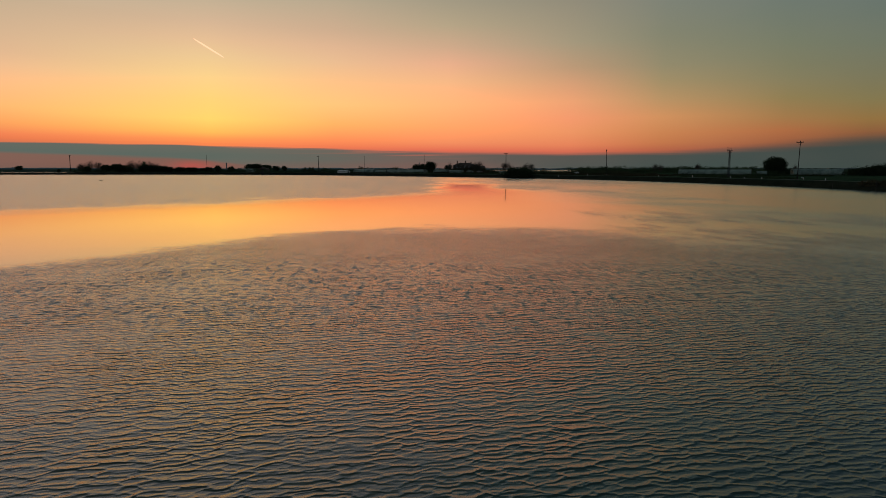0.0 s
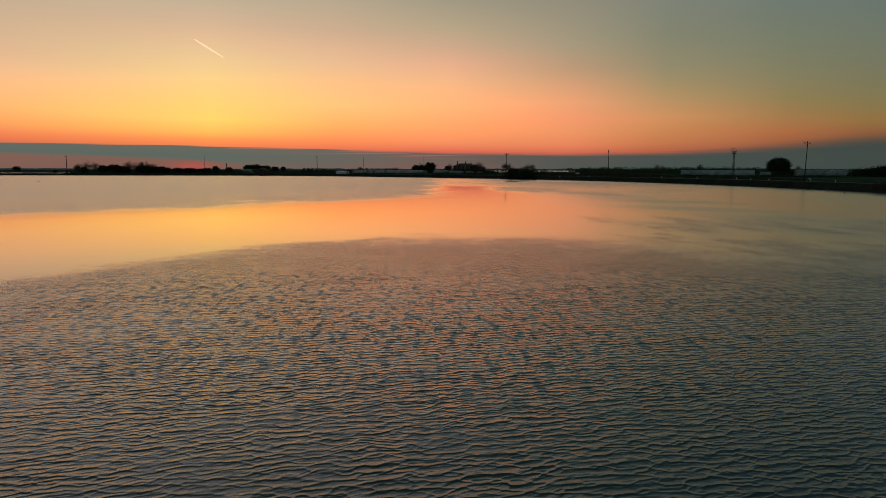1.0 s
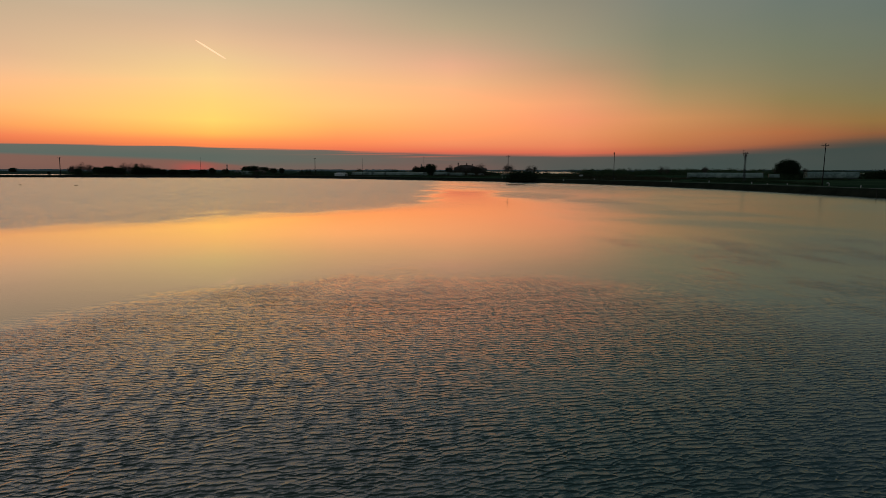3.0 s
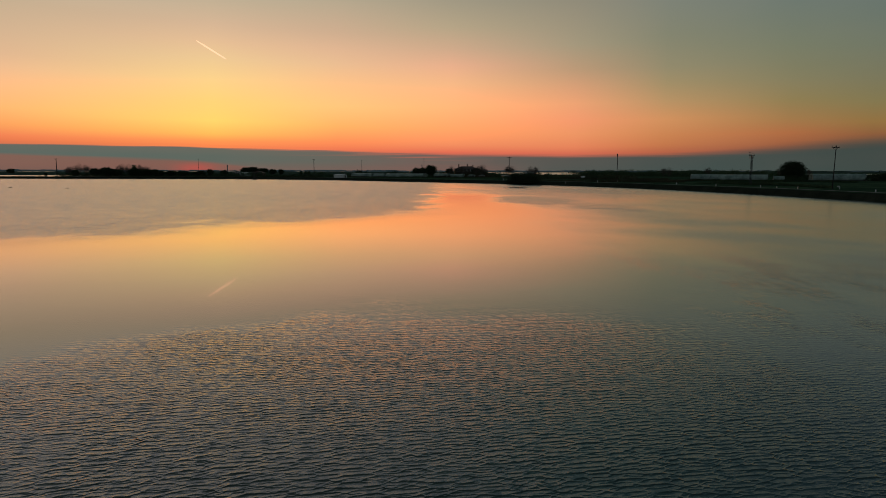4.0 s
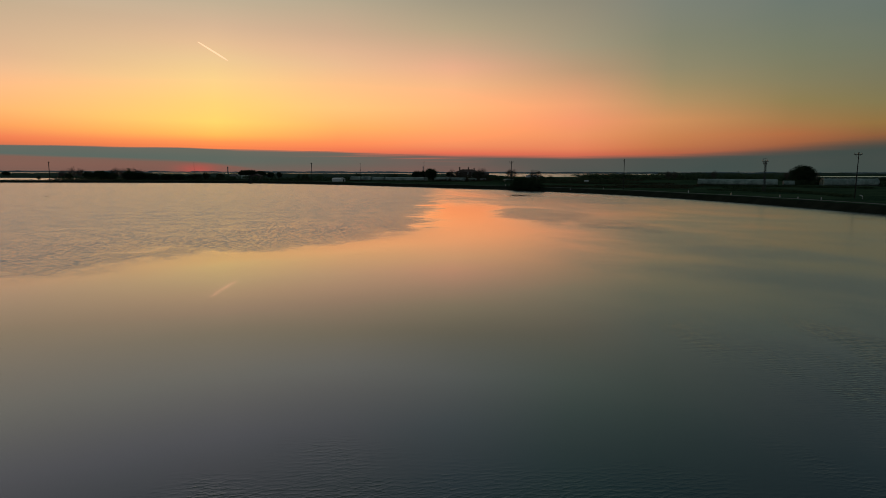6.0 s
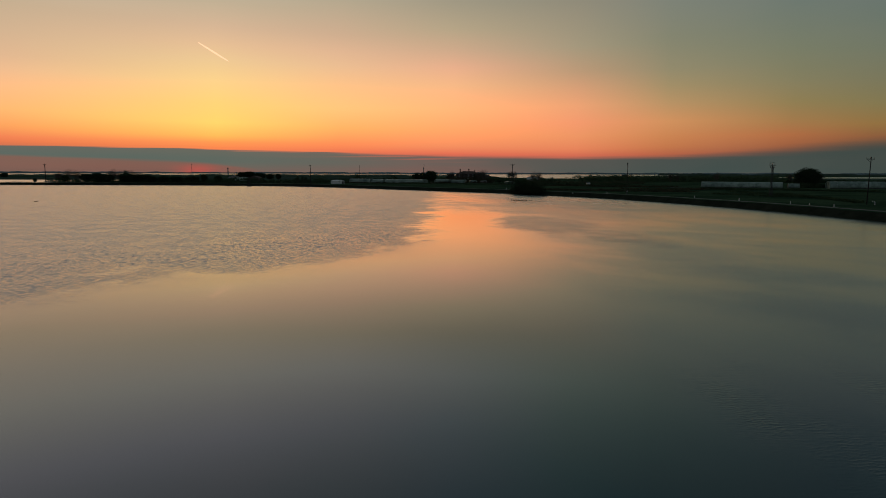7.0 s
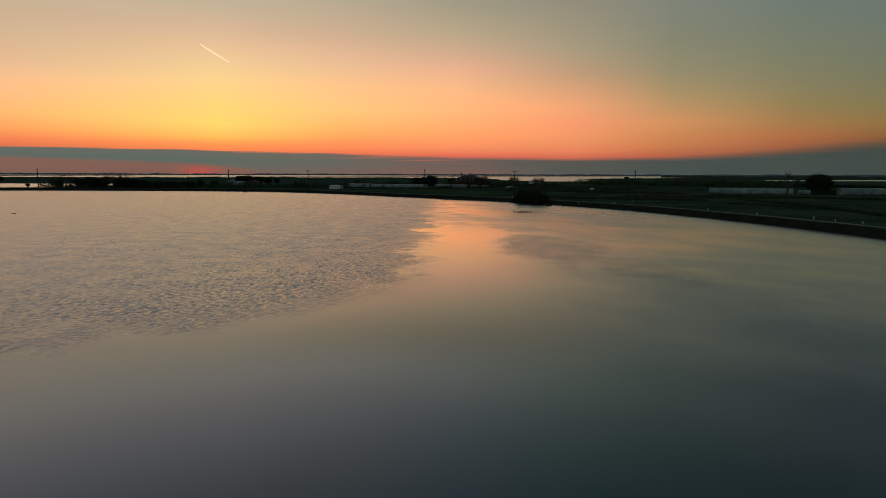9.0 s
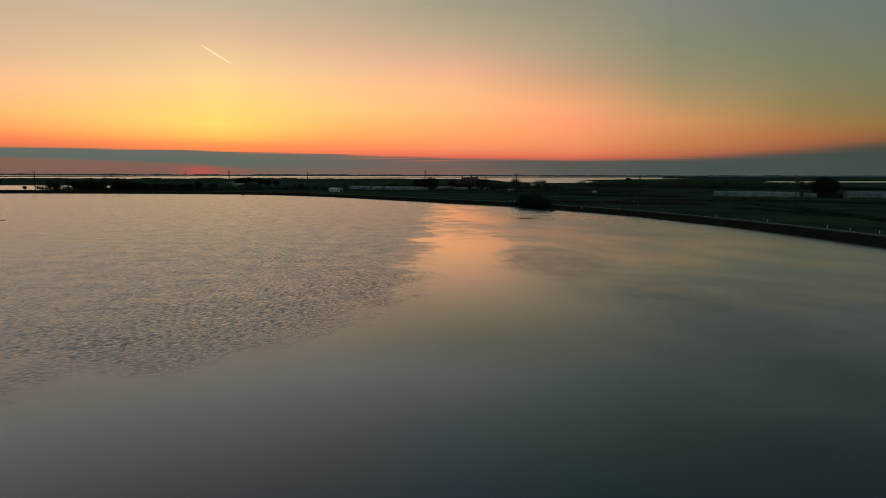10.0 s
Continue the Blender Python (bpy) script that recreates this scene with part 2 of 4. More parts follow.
def water_material():
    """Dark pond water: still lanes, and patches that the wind ruffles."""
    mat, n, bsdf = material("pond_water")
    pos = n.put("ShaderNodeNewGeometry").outputs["Position"]
    px, py, pz = n.sep(pos)
    plan = n.xyz(px, py, 0.0)
    # wind patches in the plan
    blot = n.m("SUBTRACT", n.noise(plan, 0.12, 4, 0.55), 0.5)
    blot2 = n.m("SUBTRACT", n.noise(n.v("ADD", plan, (71, 13, 0)), 0.5, 4, 0.6), 0.5)
    wavy = n.m("ADD", n.m("MULTIPLY", blot, 9.0), n.m("MULTIPLY", blot2, 3.0))
    off = n.m("ADD", px, 0.5)
    rim = n.m("MAXIMUM", n.m("SUBTRACT", 30.9, n.m("MULTIPLY", n.m("MULTIPLY", off, off), n.step(px, -7, 7, 0.075, 0.032))), 4.0)
    inner = n.m("SUBTRACT", n.m("SUBTRACT", rim, py), wavy)
    near = n.step(inner, n.step(px, 0, 8, -4.2, -6.0), n.step(px, 0, 8, 2.6, 8.0))
    rim2 = n.m("ADD", 83.0, n.m("MULTIPLY", n.m("MINIMUM", px, 2.0), 1.05))
    beyond = n.m("ADD", n.m("SUBTRACT", py, rim2), n.m("ADD", n.m("MULTIPLY", wavy, 2.6), n.m("MULTIPLY", n.m("SUBTRACT", n.noise(n.v("ADD", plan, (11, 7, 0)), 0.06, 2, 0.5), 0.5), 26.0)))
    west = n.step(n.m("ADD", px, n.m("MULTIPLY", wavy, 1.5)), -6.0, 2.5, 1, 0)
    far = n.m("MULTIPLY", n.step(beyond, -8.0, 8.0), west)

    def blob(cx, cy, rx, ry, turn, lo, hi, amount):
        """A ruffled spot with a torn outline."""
        ca, sa = math.cos(radians(turn)), math.sin(radians(turn))
        ux, uy = n.m("SUBTRACT", px, cx), n.m("SUBTRACT", py, cy)
        u = n.m("DIVIDE", n.m("ADD", n.m("MULTIPLY", ux, ca), n.m("MULTIPLY", uy, sa)), rx)
        w = n.m("DIVIDE", n.m("SUBTRACT", n.m("MULTIPLY", uy, ca), n.m("MULTIPLY", ux, sa)), ry)
        return n.step(n.m("ADD", n.m("ADD", n.m("MULTIPLY", u, u), n.m("MULTIPLY", w, w)), n.m("MULTIPLY", wavy, 0.32)), lo, hi, amount, 0)

    isle = blob(14.8, 108, 6.0, 14, 0, -0.2, 1.9, 0.7)
    isle = n.m("MAXIMUM", isle, blob(20.5, 91, 4.0, 9, 15, 0.0, 1.7, 0.4))
    isle = n.m("MAXIMUM", isle, blob(25.5, 70, 4.5, 8, 20, 0.1, 1.5, 0.12))
    isle = n.m("MAXIMUM", isle, blob(14.0, 143, 5.5, 16, 0, 0.2, 1.6, 0.34))
    lanes = n.noise(n.xyz(n.m("MULTIPLY", px, 0.075), n.m("ADD", n.m("MULTIPLY", py, 0.075), n.m("MULTIPLY", px, 0.05)), 9.0), 1.0, 4, 0.6)
    side = n.m("MULTIPLY", n.step(lanes, 0.36, 0.68, 0.02, 0.13), n.step(px, 5, 16))
    streak = n.noise(n.xyz(n.m("MULTIPLY", px, 0.06), n.m("MULTIPLY", py, 0.09), 2.0), 1.0, 3, 0.6)
    shore = n.m("MULTIPLY", n.step(n.m("ADD", py, n.m("MULTIPLY", wavy, 5.0)), 118, 162), n.step(streak, 0.36, 0.6, 0.15, 0.55))
    # torn wisps to windward of the near patch
    east = n.step(n.m("ADD", px, n.m("MULTIPLY", wavy, 0.7)), 8.0, 12.0)
    wisps = n.step(n.noise(n.xyz(n.m("MULTIPLY", px, 0.30), n.m("ADD", n.m("MULTIPLY", py, 0.13), n.m("MULTIPLY", px, 0.06)), 5.0), 1.0, 5, 0.62), 0.42, 0.64, 0.0, 0.6)
    breath = n.m("MULTIPLY", n.m("MULTIPLY", east, n.m("MULTIPLY", n.step(py, 14, 22), n.step(py, 30, 54, 1, 0))), wisps)
    ruffle = n.m("MAXIMUM", n.m("MAXIMUM", far, shore), isle)
    wind = n.m("MINIMUM", n.m("ADD", n.m("MAXIMUM", n.m("MAXIMUM", near, breath), ruffle), side), 1.0)
    qx, qy = n.m("DIVIDE", n.m("SUBTRACT", px, 15.5), 10.0), n.m("DIVIDE", n.m("SUBTRACT", py, 176), 9.0)
    still = n.step(n.m("ADD", n.m("ADD", n.m("MULTIPLY", qx, qx), n.m("MULTIPLY", qy, qy)), n.m("MULTIPLY", blot2, 1.2)), 0.8, 1.8)
    gust = n.step(n.noise(n.v("ADD", plan, (5, 40, 0)), 0.35, 3, 0.6), 0.3, 0.7, 0.62, 1.15)
    force = n.m("MULTIPLY", n.m("MULTIPLY", wind, still), gust)
    force_near = n.m("MULTIPLY", n.m("MINIMUM", n.m("ADD", n.m("MAXIMUM", near, breath), n.m("MULTIPLY", n.step(py, 20, 60, 1, 0), side)), 1.0), gust)
    force_far = n.m("MULTIPLY", n.m("MULTIPLY", n.m("MINIMUM", n.m("ADD", ruffle, n.m("MULTIPLY", n.step(py, 20, 60), side)), 1.0), still), gust)

    def crest(phase, power):
        return n.m("POWER", n.m("MULTIPLY_ADD", n.m("SINE", phase), 0.5, 0.5), power)

    def height(p):
        """Short wind ripples: narrow crests on a flat surface."""
        x, y, z = n.sep(p)
        warp = n.m("SUBTRACT", n.noise(n.xyz(n.m("MULTIPLY", x, 1.3), y, 0.0), 1.5, 2, 0.55), 0.5)
        warp2 = n.m("SUBTRACT", n.noise(n.xyz(n.m("MULTIPLY", x, 1.4), y, 31.0), 2.0, 2, 0.55), 0.5)
        a = crest(n.m("ADD", n.m("ADD", n.m("MULTIPLY", y, 29.0), n.m("MULTIPLY", x, -10.0)), n.m("MULTIPLY", warp, 15.0)), 4.0)
        b = crest(n.m("ADD", n.m("ADD", n.m("MULTIPLY", y, 37.0), n.m("MULTIPLY", x, 1.0)), n.m("MULTIPLY", warp2, -13.0)), 3.5)
        g = crest(n.m("ADD", n.m("ADD", n.m("MULTIPLY", y, 51.0), n.m("MULTIPLY", x, -17.0)), n.m("MULTIPLY", warp2, 18.0)), 3.0)
        c = n.noise(n.xyz(n.m("MULTIPLY", x, 0.45), n.m("ADD", y, n.m("MULTIPLY", x, -0.2)), 0.0), 9.0, 3, 0.55)
        d = n.noise(n.xyz(n.m("MULTIPLY", x, 0.6), y, 7.0), 1.8, 2, 0.5)
        long = crest(n.m("ADD", n.m("ADD", n.m("MULTIPLY", y, 14.0), n.m("MULTIPLY", x, -2.6)), n.m("MULTIPLY", warp, 9.0)), 2.6)
        tall = n.m("ADD", n.m("ADD", n.m("MULTIPLY", a, n.step(py, 15, 26, 0.0062, 0.0036)), n.m("MULTIPLY", b, 0.0052)), n.m("MULTIPLY", g, n.step(py, 12, 24, 0.0022, 0.0034)))
        return n.m("ADD", n.m("ADD", tall, n.m("MULTIPLY", long, n.step(py, 16, 26, 0.0036, 0.002))), n.m("ADD", n.m("MULTIPLY", c, 0.0042), n.m("MULTIPLY", d, 0.005)))

    e = 0.012
    group = n.step(n.noise(n.xyz(n.m("MULTIPLY", px, 0.9), n.m("MULTIPLY", py, 0.8), 4.0), 1.5, 3, 0.6), 0.30, 0.70, 0.65, 1.2)
    force2 = n.m("MULTIPLY", n.m("MULTIPLY", force_near, group), n.step(py, 16, 26, 1.1, 1.35))
    h0, hx, hy = height(plan), height(n.v("ADD", plan, (e, 0, 0))), height(n.v("ADD", plan, (0, e, 0)))
    sx = n.m("MULTIPLY", n.m("DIVIDE", n.m("SUBTRACT", hx, h0), e), force2)
    sy = n.m("MULTIPLY", n.m("DIVIDE", n.m("SUBTRACT", hy, h0), e), force2)
    # the face that leans into the breeze is the steeper
    sy = n.m("ADD", n.m("MULTIPLY", n.m("MAXIMUM", sy, 0.0), 1.35), n.m("MAXIMUM", n.m("MULTIPLY", n.m("MINIMUM", sy, 0.0), 0.95), n.step(py, 5, 24, -0.118, -0.062)))
    # cat's-paws: short darker dabs between the crests
    dab = n.step(n.noise(n.xyz(n.m("MULTIPLY", px, 1.0), n.m("MULTIPLY", py, 0.40), 12.0), 5.5, 3, 0.6), 0.44, 0.72, 0.0, 0.07)
    gap = n.step(n.noise(n.xyz(n.m("MULTIPLY", px, 4.4), n.m("MULTIPLY", py, 2.3), 22.0), 1.0, 4, 0.62), 0.45, 0.66, 0.0, n.step(px, -6, 4, 0.205, 0.108))
    dabs = n.m("ADD", n.m("MULTIPLY", dab, n.step(py, 6, 12, 0.1, 0.8)), n.m("MULTIPLY", gap, n.m("MULTIPLY", n.step(py, 9, 14), n.step(py, 18, 25, 1, 0.42))))
    sy = n.m("ADD", sy, n.m("MULTIPLY", force_near, n.m("ADD", dabs, n.step(py, 4, 16, -0.042, -0.026))))
    # the broader chop of the far patch, roughest along its windward edge
    chop = n.m("SUBTRACT", n.noise(n.xyz(n.m("MULTIPLY", px, 5.0), n.m("MULTIPLY", py, 3.4), 6.0), 1.0, 4, 0.62), 0.5)
    short = n.m("SUBTRACT", n.noise(n.xyz(n.m("MULTIPLY", px, 2.0), n.m("ADD", n.m("MULTIPLY", py, 5.2), n.m("MULTIPLY", px, -0.5)), 16.0), 1.0, 3, 0.6), 0.5)
    paws = n.step(n.noise(n.xyz(n.m("MULTIPLY", px, 3.0), n.m("MULTIPLY", py, 1.1), 26.0), 1.0, 3, 0.6), 0.46, 0.70, 0.0, 0.125)
    lee = n.step(beyond, 0, 40, 1.0, 0.55)
    chopped = n.m("ADD", n.m("MULTIPLY", chop, 0.42), n.m("ADD", n.m("MULTIPLY", short, 0.5), n.m("MULTIPLY", paws, far)))
    chopped = n.m("MULTIPLY_ADD", chopped, lee, n.step(beyond, 0, 60, 0.038, 0.07))
    chopped = n.m("MAXIMUM", chopped, -0.05)
    sy = n.m("ADD", sy, n.m("MULTIPLY", chopped, force_far))
    # slow swell left in the still lanes
    swell = n.m("SUBTRACT", n.noise(n.xyz(n.m("MULTIPLY", px, 0.5), py, 2.0), 1.1, 2), 0.5)
    sy = n.m("ADD", sy, n.m("MULTIPLY", swell, 0.003))
    # capillary ripples along the windward side, too fine to see singly
    fine = n.m("MULTIPLY", n.step(px, 5, 22), n.step(lanes, 0.36, 0.64, 0.008, 0.036))
    sy = n.m("ADD", sy, fine)
    # the same along the fading edge of the far wind patch
    fade = n.m("ADD", n.m("SUBTRACT", py, rim2), n.m("MULTIPLY", wavy, 1.2))
    fringe = n.m("MULTIPLY", n.m("MULTIPLY", n.step(fade, -16, -5), n.step(fade, -2, 12, 1, 0)), n.step(px, -4, 8, 1, 0))
    normal = n.v("NORMALIZE", n.xyz(n.m("MULTIPLY", sx, -1.0), n.m("MULTIPLY", sy, -1.0), 1.0))
    n.wire(normal, bsdf.inputs["Normal"])
    silt = n.noise(plan, 0.05, 3)
    n.wire(n.mix(silt, (0.020, 0.042, 0.036), (0.028, 0.052, 0.044)), bsdf.inputs["Base Color"])
    rough = n.step(force, 0.0, 0.6, n.m("ADD", n.m("ADD", n.step(px, 2, 22, 0.03, 0.19), n.step(py, 90, 185, 0.0, 0.11)), n.m("MULTIPLY", fringe, 0.11)), n.step(py, 24, 60, 0.20, 0.24))
    n.wire(rough, bsdf.inputs["Roughness"])
    bsdf.inputs["IOR"].default_value = 1.333
    # a second gloss layer, added to brighten the reflections at low angles
    bsdf.inputs["Coat Weight"].default_value, bsdf.inputs["Coat IOR"].default_value = 0.74, 1.333
    n.wire(normal, bsdf.inputs["Coat Normal"])
    n.wire(rough, bsdf.inputs["Coat Roughness"])
    return mat


def lagoon_material():
    """Wind-ruffled far water."""
    mat, n, bsdf = material("lagoon_water")
    px, py, pz = n.sep(n.put("ShaderNodeNewGeometry").outputs["Position"])
    chop = n.m("SUBTRACT", n.noise(n.xyz(n.m("MULTIPLY", px, 0.02), n.m("MULTIPLY", py, 0.012), 0.0), 1.0, 4, 0.6), 0.5)
    tilt = n.m("MULTIPLY_ADD", chop, 0.09, 0.095)
    normal = n.v("NORMALIZE", n.xyz(0.0, n.m("MULTIPLY", tilt, -1.0), 1.0))
    n.wire(normal, bsdf.inputs["Normal"])
    n.wire(normal, bsdf.inputs["Coat Normal"])
    n.wire(n.mix(n.step(chop, -0.2, 0.2), (0.02, 0.03, 0.036), (0.03, 0.04, 0.046)), bsdf.inputs["Base Color"])
    bsdf.inputs["IOR"].default_value, bsdf.inputs["Roughness"].default_value = 1.333, 0.2
    bsdf.inputs["Coat Weight"].default_value, bsdf.inputs["Coat IOR"].default_value, bsdf.inputs["Coat Roughness"].default_value = 0.8, 1.333, 0.2
    return mat


MAT_WATER = water_material()
MAT_LAGOON = lagoon_material()
MAT_GROUND = surface("field_soil_and_grass", (0.014, 0.034, 0.020), (0.060, 0.100, 0.052), 0.95, 0.045, 14, 0.4, spec=0.0)
MAT_BANK = surface("dark_bank_earth", (0.012, 0.017, 0.012), (0.028, 0.034, 0.024), 0.95, 0.4, 12, 0.5, spec=0.0)
MAT_ROAD = surface("pale_gravel", (0.12, 0.125, 0.105), (0.21, 0.21, 0.18), 0.95, 0.5, 20, 0.3, spec=0.0)
MAT_LEAF = surface("dark_leaves", (0.030, 0.054, 0.028), (0.068, 0.100, 0.048), 0.8, 0.6, 6, 0, spread=0.5, spec=0.0)
MAT_BUSH = surface("dense_bush_leaves", (0.018, 0.032, 0.018), (0.042, 0.060, 0.030), 0.85, 0.6, 6, 0, spread=0.3, spec=0.0)
MAT_SCRUB = surface("dry_scrub", (0.042, 0.042, 0.024), (0.086, 0.076, 0.044), 0.9, 0.3, 8, 0, spread=0.5, spec=0.0)
# bluer than the near leaves: a little distance haze mixed into the colour
MAT_FARWOOD = surface("far_woods", (0.034, 0.058, 0.044), (0.066, 0.094, 0.066), 0.9, 0.02, 8, 0, spread=0.4, spec=0.0)
MAT_BARK = surface("grey_brown_bark", (0.050, 0.042, 0.032), (0.11, 0.095, 0.075), 0.9, 3, 8, 0.5, spec=0.1)
MAT_POLE = surface("weathered_pole_wood", (0.024, 0.026, 0.022), (0.050, 0.050, 0.044), 0.85, 2, 9, 0.4, spec=0.2)
MAT_STEEL = surface("dull_galvanised_steel", (0.026, 0.030, 0.029), (0.052, 0.056, 0.054), 0.75, 3, 8, 0.1, metal=0.1)
MAT_HOOP = surface("pale_steel_hoop", (0.22, 0.23, 0.22), (0.32, 0.33, 0.32), 0.6, 3, 8, 0)
MAT_INSUL = surface("glazed_insulator", (0.12, 0.07, 0.045), (0.20, 0.13, 0.09), 0.25, 10, 4, 0, spec=0.5)
MAT_FILM = surface("greenhouse_film", (0.05, 0.085, 0.068), (0.26, 0.34, 0.275), 0.55, 0.22, 5, 0.1, spec=0.4)
MAT_WHITE = surface("weathered_white_paint", (0.46, 0.48, 0.44), (0.70, 0.72, 0.67), 0.6, 3, 7, 0.1)
MAT_RED = surface("red_reflector", (0.30, 0.03, 0.02), (0.38, 0.05, 0.03), 0.35, 5, 4, 0)
MAT_PLASTER = surface("rose_plaster", (0.052, 0.040, 0.035), (0.090, 0.066, 0.056), 0.9, 0.6, 9, 0.2)
MAT_TILE = surface("roof_tile", (0.045, 0.030, 0.024), (0.085, 0.055, 0.042), 0.85, 1.2, 6, 0.3, spread=0.3)
MAT_BRICK = surface("chimney_brick", (0.12, 0.07, 0.05), (0.20, 0.12, 0.09), 0.9, 3, 5, 0.3)
MAT_GLASS = surface("dark_window_glass", (0.012, 0.014, 0.016), (0.02, 0.022, 0.024), 0.08, 2, 3, 0, spec=0.5)
MAT_CONCRETE = surface("grey_concrete", (0.18, 0.17, 0.155), (0.30, 0.29, 0.27), 0.9, 1, 9, 0.3)
MAT_NET = surface("brown_net_cord", (0.22, 0.13, 0.07), (0.36, 0.21, 0.11), 0.9, 4, 6, 0)
# air haze put into the colour: the far shore's woods made pale and bluish
MAT_HAZY_SHORE = surface("haze_tinted_shore", (0.13, 0.18, 0.19), (0.18, 0.24, 0.24), 1.0, 0.005, 6, 0, spec=0.0)

# ---- mesh tools ----
def mesh_object(name, verts, faces, mat, parent=None, label="", smooth=False):
    me = bpy.data.meshes.new(name)
    me.from_pydata([tuple(map(float, v)) for v in verts], [], [tuple(map(int, f)) for f in faces])
    me.materials.append(mat)
    if smooth:
        me.polygons.foreach_set("use_smooth", [True] * len(me.polygons))
    me.update()
    ob = new(name, me)
    if parent is not None:
        ob.parent = parent
    if label:
        ob["label"] = label
    return ob


def part(name, bm, mat, parent, label="", smooth=False):
    """Links a bmesh as one mesh object under a thing or a part."""
    bmesh.ops.recalc_face_normals(bm, faces=bm.faces)
    me = bpy.data.meshes.new(name)
    bm.to_mesh(me)
    bm.free()
    me.materials.append(mat)
    if smooth:
        me.polygons.foreach_set("use_smooth", [True] * len(me.polygons))
    ob = new(name, me)
    ob.parent = parent
    if label:
        ob["label"] = label
    return ob


def box(bm, size, at=(0, 0, 0), turn=(0, 0, 0), bevel=0.0):
    m = pose(*at, *turn) @ Matrix.Diagonal((*size, 1))
    made = bmesh.ops.create_cube(bm, size=1, matrix=m)["verts"]
    if bevel:
        edges = list({e for v in made for e in v.link_edges})
        bmesh.ops.bevel(bm, geom=edges, offset=bevel, segments=1, affect="EDGES")


def rod(bm, a, b, r0, r1=None, sides=8):
    a, b = Vector(a), Vector(b)
    d = b - a
    m = Matrix.Translation((a + b) / 2) @ d.to_track_quat("Z", "Y").to_matrix().to_4x4()
    bmesh.ops.create_cone(bm, cap_ends=True, segments=sides, radius1=r0, radius2=r0 if r1 is None else r1, depth=d.length, matrix=m)


def thing(name, label, category, m, group=""):
    ob = new(name)
    ob.empty_display_size = 0.2
    ob.matrix_basis = m
    return tagged(ob, label, category, group)


def facing(x, y, z, deg, s=1.0):
    return Matrix.LocRotScale((x, y, z), Euler((0, 0, radians(deg))), (s, s, s))


# ---- the pond's rim, ground, road ----
RIM = [(66, -150), (66, -60), (65.5, 20), (65, 70), (64.4, 98), (62.6, 122), (58.7, 145), (53.2, 166), (46, 187), (36, 206.5), (22.5, 228),
       (3, 250.5), (-19, 273.5), (-47, 304), (-78, 329), (-108, 341), (-150, 347), (-220, 348), (-300, 340), (-420, 310), (-480, 200),
       (-490, 0), (-430, -150), (-250, -225), (-40, -225)]


def smooth_loop(points, spacing):
    """A closed Catmull-Rom loop through the points."""
    out, k = [], len(points)
    P = [np.array(p, float) for p in points]
    for i in range(k):
        a, b, c, d = P[i - 1], P[i], P[(i + 1) % k], P[(i + 2) % k]
        fine = spacing if b[0] > -160 and b[1] > 40 else spacing * 6
        n = max(2, int(np.linalg.norm(c - b) / fine))
        for j in range(n):
            s = j / n
            out.append(0.5 * ((2 * b) + (c - a) * s + (2 * a - 5 * b + 4 * c - d) * s * s + (3 * b - a - 3 * c + d) * s ** 3))
    return np.array(out)


LOOP = smooth_loop(RIM, 1.6)
TANGENT = np.roll(LOOP, -1, 0) - np.roll(LOOP, 1, 0)
TANGENT /= np.linalg.norm(TANGENT, axis=1)[:, None]
OUT = np.stack([TANGENT[:, 1], -TANGENT[:, 0]], 1)
LAND = 0.5


def wander(p, size, k=0):
    return noise.noise(Vector((p[0] / size, p[1] / size, 3.7 * k)))


def ground_sheet():
    prof = [(-60, -2.2), (-14, -1.6), (-3, -0.7), (-0.5, -0.12), (0.3, 0.18), (0.8, 0.6), (1.3, 0.95), (1.8, 1.14), (2.3, 1.2), (5.4, 1.2), (6.4, 1.1),
            (8.5, 0.75), (12, LAND), (18, LAND), (30, LAND), (50, LAND), (90, LAND), (160, LAND), (300, LAND), (600, LAND), (1200, LAND), (2400, LAND), (4700, LAND)]
    n = len(LOOP)
    verts, faces = [], []
    for off, z in prof:
        for p, o in zip(LOOP, OUT):
            w = 0.0
            if -1 < off < 3:
                w = 0.16 * wander(p, 5.0) + 0.12 * wander(p, 1.6, 1)
            rise = 0.06 * wander(p, 7.0, off) if 0.2 < off < 3 or 7 < off < 60 else 0.0
            q = p + o * (off + w)
            verts.append((q[0], q[1], z + rise))
    for r in range(len(prof) - 1):
        for i in range(n):
            j = (i + 1) % n
            faces.append((r * n + i, r * n + j, (r + 1) * n + j, (r + 1) * n + i))
    verts.append((-200, 60, -2.6))
    faces += [((i + 1) % n, i, len(verts) - 1) for i in range(n)]
    ob = mesh_object("ground", verts, faces, MAT_GROUND, smooth=True)
    ob.data.materials.append(MAT_BANK)
    for f in ob.data.polygons:
        if f.index < 7 * n or f.index >= (len(prof) - 1) * n:
            f.material_index = 1
    return tagged(ob, "flat dark green fields and earth bank round the pond", "ground", kind="structure")


ground_sheet()


